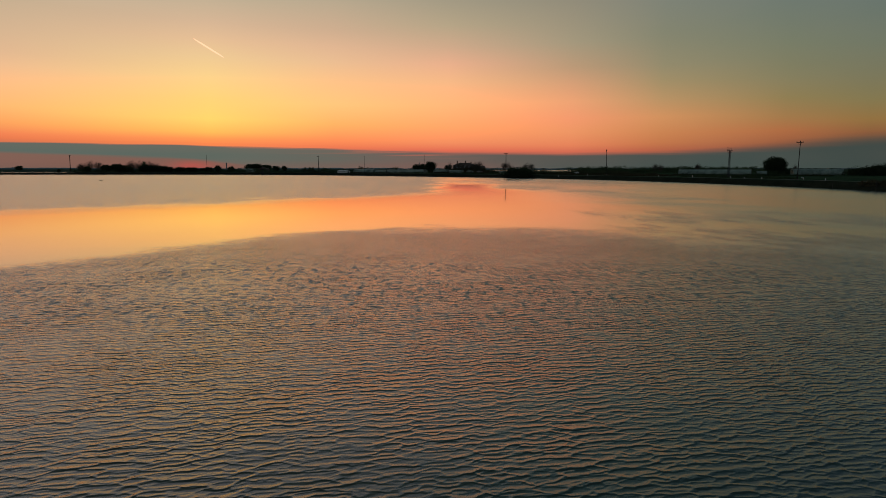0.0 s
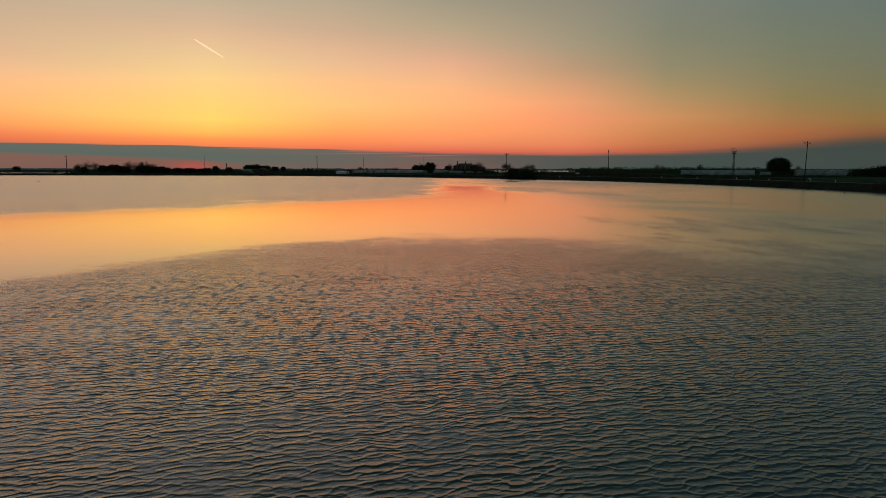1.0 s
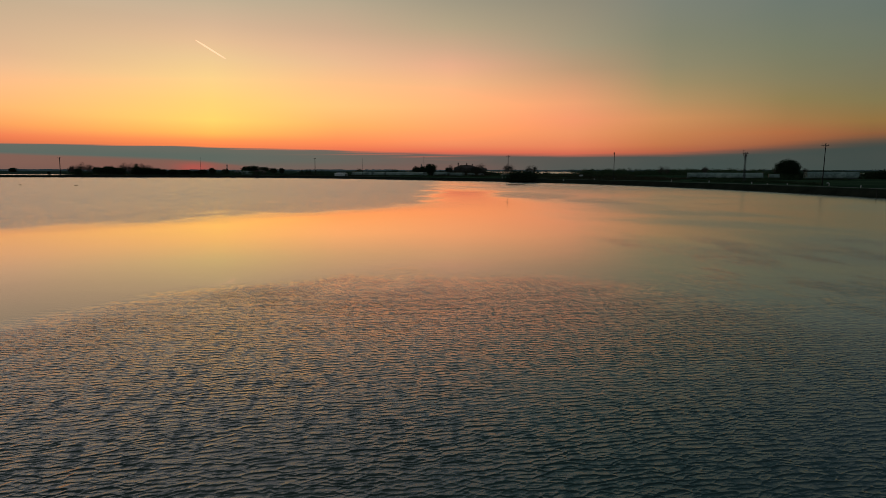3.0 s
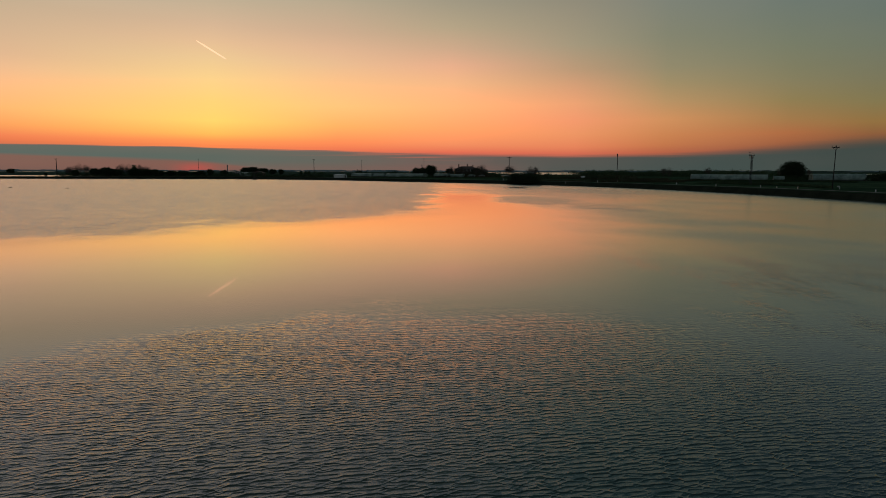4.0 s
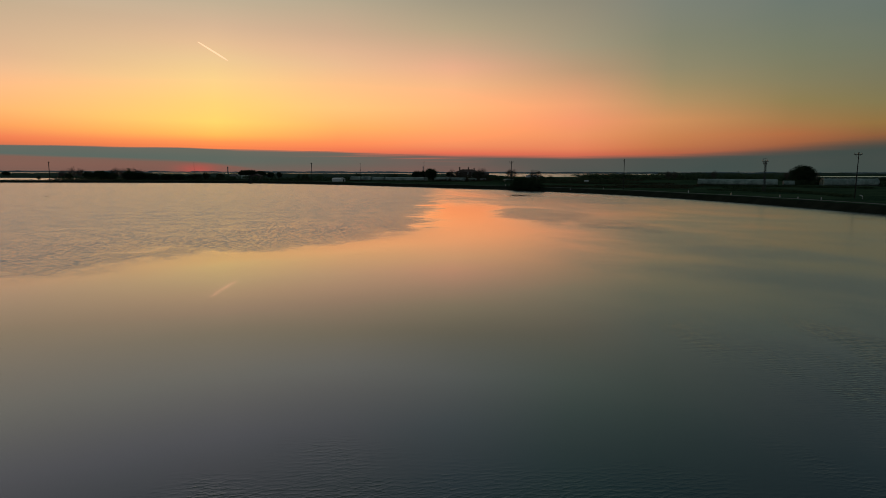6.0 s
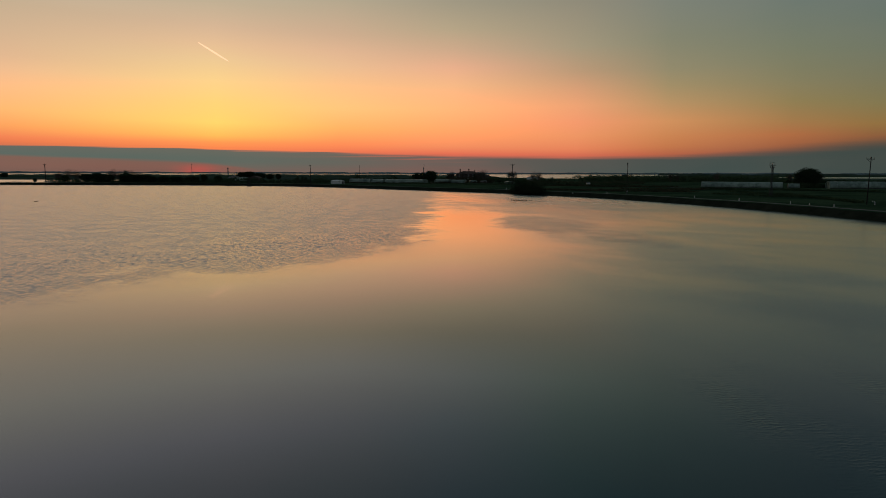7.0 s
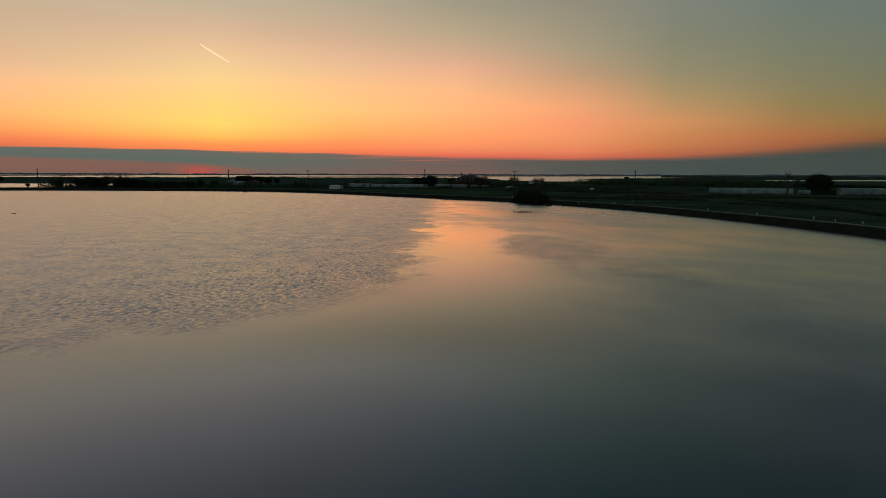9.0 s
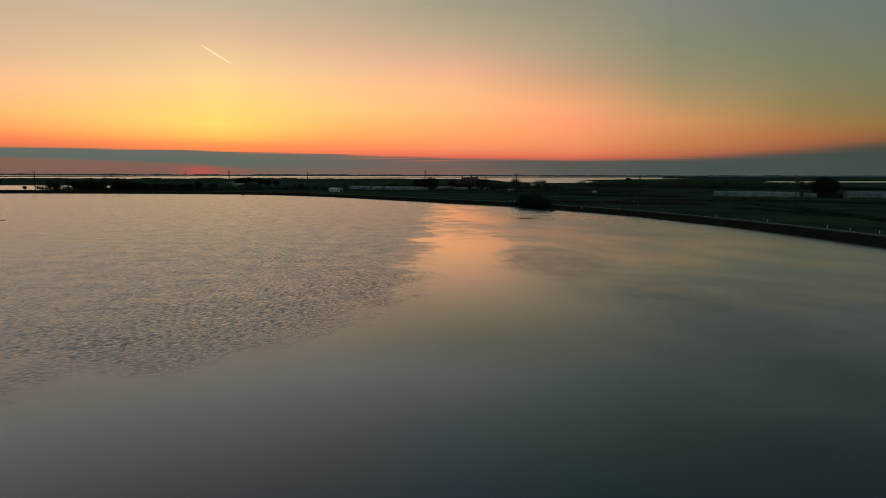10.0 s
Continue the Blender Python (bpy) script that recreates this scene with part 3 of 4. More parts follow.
def ribbon(name, centre, half, z, mat):
    """A strip with a wavering edge along a line of plan points."""
    c = np.array(centre, float)
    t = np.gradient(c, axis=0)
    t /= np.linalg.norm(t, axis=1)[:, None]
    o = np.stack([t[:, 1], -t[:, 0]], 1)
    verts, faces = [], []
    for i, (p, q) in enumerate(zip(c, o)):
        wl, wr = 0.25 * wander(p, 5, 5), 0.25 * wander(p, 5, 6)
        for s in (-half + wl, -half * 0.3, half * 0.3, half + wr):
            verts.append((p[0] + q[0] * s, p[1] + q[1] * s, z + (0.02 if abs(s) < half * 0.5 else 0.0)))
        if i:
            for k in range(3):
                faces.append((4 * i - 4 + k, 4 * i + k, 4 * i + k + 1, 4 * i - 3 + k))
    return mesh_object(name, verts, faces, mat)


sel = [i for i in range(len(LOOP)) if LOOP[i][1] > 30 and LOOP[i][0] > -330]
tagged(ribbon("road", [LOOP[i] + OUT[i] * 3.6 for i in sel], 1.0, 1.215, MAT_ROAD), "pale gravel track along the top of the bank", "road", kind="structure")

water = mesh_object("pond_water", [(p[0] + o[0] * 1.0, p[1] + o[1] * 1.0, 0.0) for p, o in zip(LOOP, OUT)], [tuple(range(len(LOOP)))], MAT_WATER)
tagged(water, "dark pond water with calm lanes and wind ripples", "water", kind="structure")


def sheet(name, points, z, label):
    """A far sheet of open water with an uneven edge."""
    out = []
    P = [np.array(p, float) for p in points]
    for i in range(len(P)):
        a, b = P[i], P[(i + 1) % len(P)]
        n = max(2, int(np.linalg.norm(b - a) / 30))
        for j in range(n):
            q = a + (b - a) * j / n
            out.append((q[0] + 5 * wander(q, 60, 2), q[1] + 8 * wander(q, 50, 3), z))
    return tagged(mesh_object(name, out, [tuple(range(len(out)))], MAT_LAGOON), label, "water", kind="structure")


sheet("lagoon_water", [(-1500, 1230), (-960, 1243), (-780, 1252), (-560, 1261), (-257, 1440), (6, 1440), (73, 963), (113, 774), (198, 764), (215, 900), (250, 1240), (350, 1330), (600, 1660), (1000, 2400), (0, 2150), (-900, 1960), (-1500, 1800)], LAND + 0.12, "pale still lagoon under the low sky")
sheet("lagoon_water_far", [(-2600, 2300), (-930, 2450), (-200, 2500), (590, 2750), (1300, 2700), (1500, 3500), (0, 3750), (-2900, 3500)], LAND + 0.12, "pale far strip of lagoon water")
sheet("side_pond_water", [(-420, 372), (-273, 384), (-236, 401), (-226, 449), (-262, 535), (-354, 545), (-560, 505)], LAND + 0.06, "pale shallow pond beyond the bank")
sheet("ditch_water", [(420, 868), (506, 880), (625, 908), (1100, 1010), (1100, 1250), (700, 1120), (600, 1080), (520, 1040)], LAND + 0.06, "narrow pale strip of ditch water")
sheet("ditch_water_far", [(1064, 2177), (1486, 2351), (2000, 2500), (2300, 3000), (1200, 2700)], LAND + 0.1, "narrow pale strip of far water")

# ---- vegetation ----
def leaf_cloud(centres, sizes, per, leaf, seed):
    """Small four-cornered leaves scattered about clump centres, as verts and faces."""
    r = np.random.default_rng(seed)
    c = np.repeat(np.asarray(centres, float), per, 0)
    s = np.repeat(np.asarray(sizes, float), per)[:, None]
    k = len(c)
    d = r.normal(size=(k, 3))
    d /= np.linalg.norm(d, axis=1)[:, None]
    pos = c + d * s * np.cbrt(r.random((k, 1))) * np.array([1, 1, 0.8])
    u = r.normal(size=(k, 3))
    u /= np.linalg.norm(u, axis=1)[:, None]
    w = np.cross(u, r.normal(size=(k, 3)))
    w /= np.linalg.norm(w, axis=1)[:, None]
    L = leaf * (0.6 + 0.8 * r.random((k, 1)))
    v = np.stack([pos - u * L, pos - w * L * 0.5, pos + u * L, pos + w * L * 0.5], 1).reshape(-1, 3)
    v[:, 2] = np.maximum(v[:, 2], 0.03)
    return v, np.arange(4 * k).reshape(k, 4)


def grow(bm, base, way, length, radius, depth, r, tips):
    """Tapered limbs that fork."""
    bend = Vector((r.normal(0, 0.12), r.normal(0, 0.12), r.normal(0.05, 0.06)))
    mid = base + way * length * 0.5 + bend * length * 0.3
    end = mid + (way + bend).normalized() * length * 0.5
    sides = 6 if depth > 2 else 3
    rod(bm, base, mid, radius, radius * 0.82, sides)
    rod(bm, mid, end, radius * 0.82, radius * 0.62, sides)
    tips.append(end)
    if depth == 0:
        return
    for k in range(3 if depth > 1 else 4):
        turn = Vector((r.normal(0, 1), r.normal(0, 1), r.normal(0.25, 0.5))).normalized()
        grow(bm, mid.lerp(end, r.uniform(0.2, 1.0)), (way * 0.75 + turn * 0.75).normalized(), length * r.uniform(0.55, 0.78), max(radius * 0.55, 0.012), depth - 1, r, tips)


def leafy_tree(seed, h, w, low, label, mat, dense=1.0):
    """An evergreen of height h and crown width w; low: where the crown starts, as a share of h."""
    r = np.random.default_rng(seed)
    t = thing("tree", label, "tree", pose(0, 0, 0))
    bm, tips = bmesh.new(), []
    rod(bm, (0, 0, -0.2), (0, 0, h * max(low, 0.12) + 0.3), h * 0.03, h * 0.024, 8)
    for k in range(6):
        a = k * 1.05 + r.uniform(-0.3, 0.3)
        grow(bm, Vector((0, 0, h * max(low, 0.1))), Vector((math.cos(a) * 0.6, math.sin(a) * 0.6, 0.9)).normalized(), h * 0.3, h * 0.014, 2, r, tips)
    part("trunk", bm, MAT_BARK, t)
    k = int(150 * dense)
    a, b = r.uniform(0, 2 * math.pi, k), r.uniform(-1, 1, k)
    rad = r.uniform(0.30, 0.94, k)
    zc, hz = h * (0.5 + low / 2), h * (1 - low) / 2
    side = np.sqrt(1 - b * b)
    lump = 1 + 0.16 * np.sin(3 * a + seed) + 0.10 * np.sin(5 * a + 2 * seed + 4 * b)
    c = np.stack([np.cos(a) * side * rad * w / 2 * lump, np.sin(a) * side * rad * w / 2 * lump, zc + b * rad * hz * 0.93 * (1 + 0.06 * np.sin(4 * a))], 1)
    v, f = leaf_cloud(c, r.uniform(0.09, 0.15, k) * w, 60, 0.014 * w + 0.04, seed)
    crown = mesh_object("crown", v, f, mat, t)
    crown["kind"] = "stuff"
    return t


def bare_tree(seed, h, label):
    r = np.random.default_rng(seed)
    t = thing("tree", label, "tree", pose(0, 0, 0))
    bm, tips = bmesh.new(), []
    rod(bm, (0, 0, -0.2), (0, 0, h * 0.22), h * 0.022, h * 0.018, 7)
    for k in range(5):
        a = k * 1.26 + r.uniform(-0.4, 0.4)
        grow(bm, Vector((0, 0, h * 0.2)), Vector((math.cos(a) * 0.5, math.sin(a) * 0.5, 1.0)).normalized(), h * 0.33, h * 0.012, 3, r, tips)
    part("trunk", bm, MAT_BARK, t)
    k = 2400
    d = r.normal(size=(k, 3))
    d /= np.linalg.norm(d, axis=1)[:, None]
    q = d * np.sqrt(r.uniform(0.0, 1.0, (k, 1))) * np.array([0.30, 0.30, 0.36]) * h * (1 + 0.25 * np.sin(4 * d[:, :1] + seed) + 0.2 * np.sin(5 * d[:, 1:2]) + 0.15 * np.sin(9 * d[:, 2:] + seed))
    root = q + np.array([0, 0, 0.60 * h])
    way = d * 0.7 + r.normal(0, 0.45, (k, 3)) + np.array([0, 0, 0.35])
    way /= np.linalg.norm(way, axis=1)[:, None]
    side = np.cross(way, r.normal(size=(k, 3)))
    side /= np.linalg.norm(side, axis=1)[:, None]
    long = h * r.uniform(0.05, 0.11, (k, 1))
    v = np.stack([root - side * 0.003 * h, root + side * 0.003 * h, root + way * long], 1).reshape(-1, 3)
    f = np.arange(3 * k).reshape(k, 3)
    twigs = mesh_object("twig_spray", v, f, MAT_BARK, t, "fine bare twigs")
    twigs["kind"] = "stuff"
    return t


def scrub(name, label, line, height, depth, step, mat, seed, leaf=0.45, per=16, category="scrub"):
    """A belt of scrub along a line of plan points: uneven clumps of small leaves."""
    r = np.random.default_rng(seed)
    cs, ss = [], []
    P = np.array(line, float)
    for a, b in zip(P[:-1], P[1:]):
        n = int(np.linalg.norm(b - a) / step)
        for i in range(n):
            q = a + (b - a) * (i + r.random()) / n
            hh = height * (0.55 + 0.5 * wander(q, 14, seed) + 0.45 * r.random())
            for k in range(3):
                s = hh * r.uniform(0.22, 0.42)
                cs.append((q[0] + r.normal(0, depth * 0.35), q[1] + r.normal(0, depth * 0.35), LAND + max(0.2, hh * (0.15 + 0.32 * k) - s * 0.3)))
                ss.append(s * 1.15)
    v, f = leaf_cloud(cs, ss, per, leaf, seed)
    v[:, 2] = np.maximum(v[:, 2], LAND - 0.05)
    return tagged(mesh_object(name, v, f, mat), label, category, kind="stuff")


def belt(name, label, line, height, width, mat, seed, category="woodland", rough=0.5):
    """A long low mass of wood seen from far: a rounded ridge with an uneven top."""
    P = np.array(line, float)
    pts = []
    for a, b in zip(P[:-1], P[1:]):
        n = max(2, int(np.linalg.norm(b - a) / 7))
        pts += [a + (b - a) * k / n for k in range(n)]
    pts = np.array(pts)
    t = np.gradient(pts, axis=0)
    t /= np.linalg.norm(t, axis=1)[:, None]
    o = np.stack([t[:, 1], -t[:, 0]], 1)
    r = np.random.default_rng(seed)
    verts, faces = [], []
    shape = [(-0.5, 0.0), (-0.42, 0.7), (-0.2, 0.95), (0.1, 1.0), (0.4, 0.75), (0.5, 0.0)]
    for i, (p, q) in enumerate(zip(pts, o)):
        top = height * (1 - rough / 2 + rough * (0.6 * wander(p, 160, seed) + 0.5 * wander(p, 45, seed + 1)) + rough * 0.3 * r.random())
        for s, z in shape:
            verts.append((p[0] + q[0] * s * width, p[1] + q[1] * s * width, LAND - 0.05 + max(0.25, top) * z * (1 + 0.1 * r.normal() * (z > 0))))
        if i:
            b0 = 6 * i
            faces += [(b0 - 6 + k, b0 + k, b0 + k + 1, b0 - 5 + k) for k in range(5)]
    faces += [tuple(range(6)), tuple(range(len(verts) - 1, len(verts) - 7, -1))]
    return tagged(mesh_object(name, verts, faces, mat), label, category, kind="stuff")


DARK = leafy_tree(11, 8, 9, 0.06, "dense dark evergreen tree on the bank", MAT_BUSH, 1.7)
ROUND = leafy_tree(23, 8, 7, 0.12, "rounded dark leafy tree in the fields", MAT_BUSH, 1.7)
SPIKE = leafy_tree(37, 8, 4.4, 0.05, "narrow dark conifer beside the hedge", MAT_LEAF, 0.7)
BARE = [bare_tree(s, 8, "leafless winter tree with fine branches") for s in (5, 6, 9)]


def plant(src, x, y, h, turn=0.0, wide=1.0, label="", group="trees round the pond"):
    s = h / 8
    m = Matrix.LocRotScale((x, y, LAND - 0.02), Euler((0, 0, radians(turn))), (s * wide, s * wide, s))
    return tagged(copy_thing(src, m), label, group=group)


for x, y, h, w in [(-214.5, 390, 6.2, 0.9), (-209, 393, 6.2, 1.1), (-203, 386, 6.2, 0.7), (-190, 391, 6.4, 0.8), (-176, 388, 5.4, 1.1), (-169, 392, 4.0, 1.1), (-161, 390, 4.0, 1.2),
                   (-153, 392, 3.6, 1.2), (-142, 388, 5.6, 0.9), (-135, 392, 4.6, 1.0), (-386, 560, 6.4, 1.1), (-240.9, 385.5, 2.9, 0.9), (-222, 384, 5.0, 1.0), (-211, 389, 5.4, 1.5), (-205, 390, 5.6, 1.5), (-199, 387, 5.4, 1.4), (-172, 386, 4.6, 1.6), (-165, 387, 4.2, 1.6), (-157, 387, 4.0, 1.7), (-148, 389, 4.4, 1.6), (-180, 387, 5.4, 1.5), (-187, 386, 5.4, 1.4), (-183, 384, 5.2, 1.2), (-196, 384, 5.0, 1.1)]:
    plant(DARK if int(x) % 2 else ROUND, x, y, h, x * 7, w)
plant(SPIKE, -188.3, 388, 8.4, 20, 1.1)
for i, (x, y, h) in enumerate([(-228.7, 389, 6.4), (-224, 390, 7.8), (-218, 389, 7.4), (-198, 391, 8.0), (-193, 389, 7.2), (-182, 390, 6.8), (-187, 393, 7.6), (-231, 392, 6.0)]):
    plant(BARE[i % 3], x, y, h, x * 11, 1.1)
for x, y, h, w in [(-157, 500, 7.6, 1.3), (-151.5, 502, 8.0, 1.3), (-143, 500, 7.0, 1.4), (-137, 505, 6.0, 1.3), (-129, 500, 6.0, 0.9), (-18.5, 440, 6.6, 1.1), (-14, 446, 6.8, 1.1), (3.6, 455, 6.4, 1.0), (24, 465, 6.5, 1.2)]:
    plant(ROUND if int(x) % 2 else DARK, x, y, h, x * 5, w)
plant(ROUND, -8.0, 399, 8.6, 40, 1.05, "tall dark broadleaf tree beside the greenhouses")
for x, y in ((-90.5, 404), (-88.0, 406), (-85.0, 402)):
    plant(SPIKE, x, y, 4.6, x, 0.7)
for i, (x, y, h) in enumerate([(25.2, 430, 8.4), (22, 433, 7.4), (43, 430, 7.9), (45.5, 428, 7.4), (57.5, 425, 7.0), (61, 424, 7.0), (149, 432, 6.8), (152, 429, 6.2), (178, 430, 7.0), (12, 440, 7.4), (5, 445, 7.4), (236, 448, 6.4), (252, 440, 6.0)]):
    plant(BARE[i % 3], x, y, h, x * 13, 1.0)
big = leafy_tree(51, 9.0, 9.8, 0.03, "big dense round evergreen tree between two greenhouses", MAT_BUSH, 5.5)
big.matrix_basis = facing(163.8, 303, LAND - 0.02, 30)
for src in (DARK, ROUND, SPIKE, *BARE):
    for o in (*src.children_recursive, src):
        bpy.data.objects.remove(o)

scrub("bank_bush", "dark dense bush overhanging the water", [(24.5, 226.5), (30.5, 216.5)], 4.3, 2.6, 0.08, MAT_BUSH, 3, 0.2, 26, "bush")
scrub("thicket", "dark leafless thicket behind the bank", [(179, 270), (192, 262), (232, 240)], 4.4, 4, 0.07, MAT_BUSH, 4, 0.24, 26)
scrub("bank_reeds", "dark scrub on the bank", [(66.0, 96), (66.6, 84), (67, 66)], 1.3, 1.3, 0.10, MAT_SCRUB, 5, 0.12, 20, "reeds")
scrub("undergrowth", "dark undergrowth below a row of trees", [(-232, 386), (-215, 388), (-180, 388), (-128, 390)], 3.0, 5, 0.35, MAT_LEAF, 16, 0.3, 16)
crown = [LOOP[i] + OUT[i] * 3.0 for i in range(0, len(LOOP), 5) if LOOP[i][1] > 300 and -330 < LOOP[i][0] < -60]
scrub("bank_grass", "rough dark grass along the crown of the bank", crown, 1.45, 1.6, 0.3, MAT_SCRUB, 31, 0.1, 18, "grass")
scrub("hedge", "dark hedge along the fields", [(-130, 395), (-100, 412), (-84, 408), (-66, 420)], 3.6, 6, 0.6, MAT_LEAF, 6, 0.35, category="hedge")
scrub("hedge", "dark hedge behind the greenhouses", [(-66, 440), (-20, 452), (6, 455), (36, 452), (75, 440)], 4.0, 8, 0.7, MAT_LEAF, 7, 0.4, category="hedge")
scrub("ditch_reeds", "low dark reeds along a field ditch", [(99.5, 238), (99.2, 206), (96, 180), (90.5, 158)], 0.75, 1.8, 0.16, MAT_LEAF, 22, 0.13, 16, "reeds")
scrub("field_scrub", "low dark scrub across the field", [(102, 268), (128, 258), (150, 238)], 0.9, 5, 0.2, MAT_LEAF, 23, 0.18, 14)
scrub("tree_foot_shrubs", "dark shrubs at the foot of the big tree", [(158.5, 301), (169.5, 299.5)], 3.4, 2.2, 0.12, MAT_LEAF, 19, 0.24, 18, "shrubs")
scrub("rough_growth", "rough grass before the greenhouses", [(-63, 404), (-47, 397.5), (-37, 394), (-11, 383)], 1.0, 1.6, 0.22, MAT_SCRUB, 41, 0.12, 14, "scrub")
scrub("rough_growth", "rough growth before the garden sheds", [(-6, 408), (8, 404), (30, 410)], 1.3, 3, 0.35, MAT_SCRUB, 20, 0.2, 14, "scrub")
for k, (line, tall) in enumerate([([(36, 252), (56, 243), (84, 232)], 0.9), ([(-44, 384), (-8, 372), (36, 348)], 0.9), ([(40, 332), (72, 318), (104, 300)], 1.2), ([(32, 380), (64, 366), (100, 356)], 1.5),
                                  ([(70, 270), (100, 262)], 0.8), ([(84, 214), (92, 190)], 0.7), ([(52, 410), (90, 404), (122, 400)], 2.2)]):
    scrub("field_growth", "rough dark weeds and brambles across the field", line, tall, 5.0, 0.24, MAT_LEAF if k % 2 else MAT_SCRUB, 60 + k, 0.16, 12, "weeds")
scrub("garden_shrubs", "dark garden shrubs before the farmhouse", [(2, 438), (14, 446), (32, 440)], 4.4, 5, 0.4, MAT_SCRUB, 17, 0.35, category="shrubs")
scrub("hedge", "long dark hedge along the far side of the fields", [(236, 458), (300, 440), (420, 404)], 3.1, 7, 0.3, MAT_BUSH, 52, 0.3, 20, category="hedge")
scrub("woodland", "low dark woodland along the lagoon", [(120, 560), (150, 525), (195, 480), (232, 460)], 5.2, 26, 0.34, MAT_LEAF, 9, 0.36, 34, category="woodland")
belt("woodland", "low dark wood beyond the pond", [(-700, 560), (-420, 556), (-300, 560), (-200, 575), (-120, 590), (-40, 640)], 3.2, 50, MAT_FARWOOD, 8)
belt("woodland", "low dark wood on the far fields", [(170, 640), (250, 640), (360, 680)], 3.4, 60, MAT_FARWOOD, 10)
belt("field_scrub", "low dark scrub on the far fields", [(360, 680), (420, 690), (700, 700), (1000, 640)], 1.1, 60, MAT_FARWOOD, 18, "scrub")
belt("woodland", "dark wood beside the lagoon", [(-1400, 1120), (-900, 1090), (-600, 1080), (-250, 1150), (0, 1120), (50, 900)], 3.0, 60, MAT_FARWOOD, 12)
belt("far_woods", "wooded far shore on the horizon in haze-paled colour", [(-4300, 3500), (-2200, 3900), (0, 4000), (1800, 3850), (4300, 3300)], 11.5, 140, MAT_HAZY_SHORE, 13)
belt("far_woods", "dark wooded strip across the lagoon", [(640, 1880), (1000, 1800), (1500, 1750), (2400, 1600)], 6.2, 80, MAT_FARWOOD, 15)
belt("lagoon_dyke", "thin dark dyke with scrub across the lagoon", [(-1900, 2260), (-600, 2280), (300, 2330), (850, 2260)], 1.4, 30, MAT_FARWOOD, 14, "dyke")

# ---- poles ----
def wooden_pole(x, y, top, turn, lean=0.0, arms=1, thick=1.0):
    h = top - LAND
    t = thing("utility_pole", "dark wooden utility pole with a cross-arm", "pole", pose(x, y, LAND - 0.05, 0, lean, turn), "poles along the bank")
    bm = bmesh.new()
    rod(bm, (0, 0, -0.3), (0, 0, h), 0.17 * thick, 0.11 * thick, 10)
    part("shaft", bm, MAT_POLE, t, smooth=True)
    for k in range(arms):
        z = h - 0.45 - 0.9 * k
        bm = bmesh.new()
        box(bm, (2.0, 0.12, 0.13), (0, 0.14, z), bevel=0.012)
        arm = part("cross_arm", bm, MAT_POLE, t)
        for sx in (-0.9, 0.0, 0.9):
            bm = bmesh.new()
            rod(bm, (sx, 0.14, z + 0.06), (sx, 0.14, z + 0.2), 0.025, 0.025, 6)
            rod(bm, (sx, 0.14, z + 0.18), (sx, 0.14, z + 0.34), 0.075, 0.05, 8)
            part("insulator", bm, MAT_INSUL, arm)
        for sx in (-1, 1):
            bm = bmesh.new()
            rod(bm, (sx * 0.7, 0.16, z - 0.06), (0, 0.16, z - 0.65), 0.022, 0.022, 6)
            part("brace", bm, MAT_STEEL, t)
    return t


def slim_pole(x, y, top):
    h = top - LAND
    t = thing("slim_pole", "slender grey steel pole", "pole", pose(x, y, LAND - 0.05), "poles along the bank")
    bm = bmesh.new()
    rod(bm, (0, 0, -0.3), (0, 0, h), 0.11, 0.06, 8)
    part("shaft", bm, MAT_STEEL, t, smooth=True)
    bm = bmesh.new()
    box(bm, (0.7, 0.08, 0.08), (0, 0.1, h - 0.35), bevel=0.01)
    part("bracket", bm, MAT_STEEL, t)
    return t


def lattice_pole(x, y, top, turn):
    h = top - LAND
    t = thing("lattice_pole", "steel lattice line pole with switch gear on top", "pole", pose(x, y, LAND - 0.05, 0, 0, turn), "poles along the bank")
    half = lambda z: 0.26 - 0.10 * z / h
    for sx, sy in ((-1, -1), (1, -1), (-1, 1), (1, 1)):
        bm = bmesh.new()
        rod(bm, (sx * half(0), sy * half(0), -0.3), (sx * half(h), sy * half(h), h - 1.0), 0.05, 0.04, 6)
        part("leg", bm, MAT_STEEL, t)
    bm = bmesh.new()
    n = 9
    for i in range(n):
        z0, z1 = (h - 1.2) * i / n, (h - 1.2) * (i + 1) / n
        a, b = half(z0), half(z1)
        for sy in (-1, 1):
            rod(bm, (-a, sy * a, z0), (b, sy * b, z1), 0.028, 0.028, 4)
            rod(bm, (sy * a, -a, z0), (sy * b, b, z1), 0.028, 0.028, 4)
            rod(bm, (-b, sy * b, z1), (b, sy * b, z1), 0.028, 0.028, 4)
    part("bracing", bm, MAT_STEEL, t)
    for z, w in ((h - 1.6, 1.2), (h - 0.9, 1.6)):
        bm = bmesh.new()
        box(bm, (w, 0.14, 0.14), (0, 0.2, z), bevel=0.01)
        box(bm, (w, 0.10, 0.10), (0, -0.2, z), bevel=0.01)
        arm = part("cross_arm", bm, MAT_STEEL, t)
        for sx in (-0.45, 0.0, 0.45):
            bm = bmesh.new()
            rod(bm, (sx * w, 0.2, z + 0.05), (sx * w, 0.2, z + 0.48), 0.09, 0.06, 8)
            part("insulator", bm, MAT_INSUL, arm)
    bm = bmesh.new()
    rod(bm, (-0.35, 0, h - 1.0), (-0.95, 0, h + 0.05), 0.035, 0.03, 6)
    rod(bm, (-0.95, 0, h + 0.02), (0.5, 0, h - 0.25), 0.03, 0.03, 6)
    part("switch_arm", bm, MAT_STEEL, t)
    return t


wooden_pole(-222.4, 367.0, 11.5, 74, 0.8, thick=1.5)
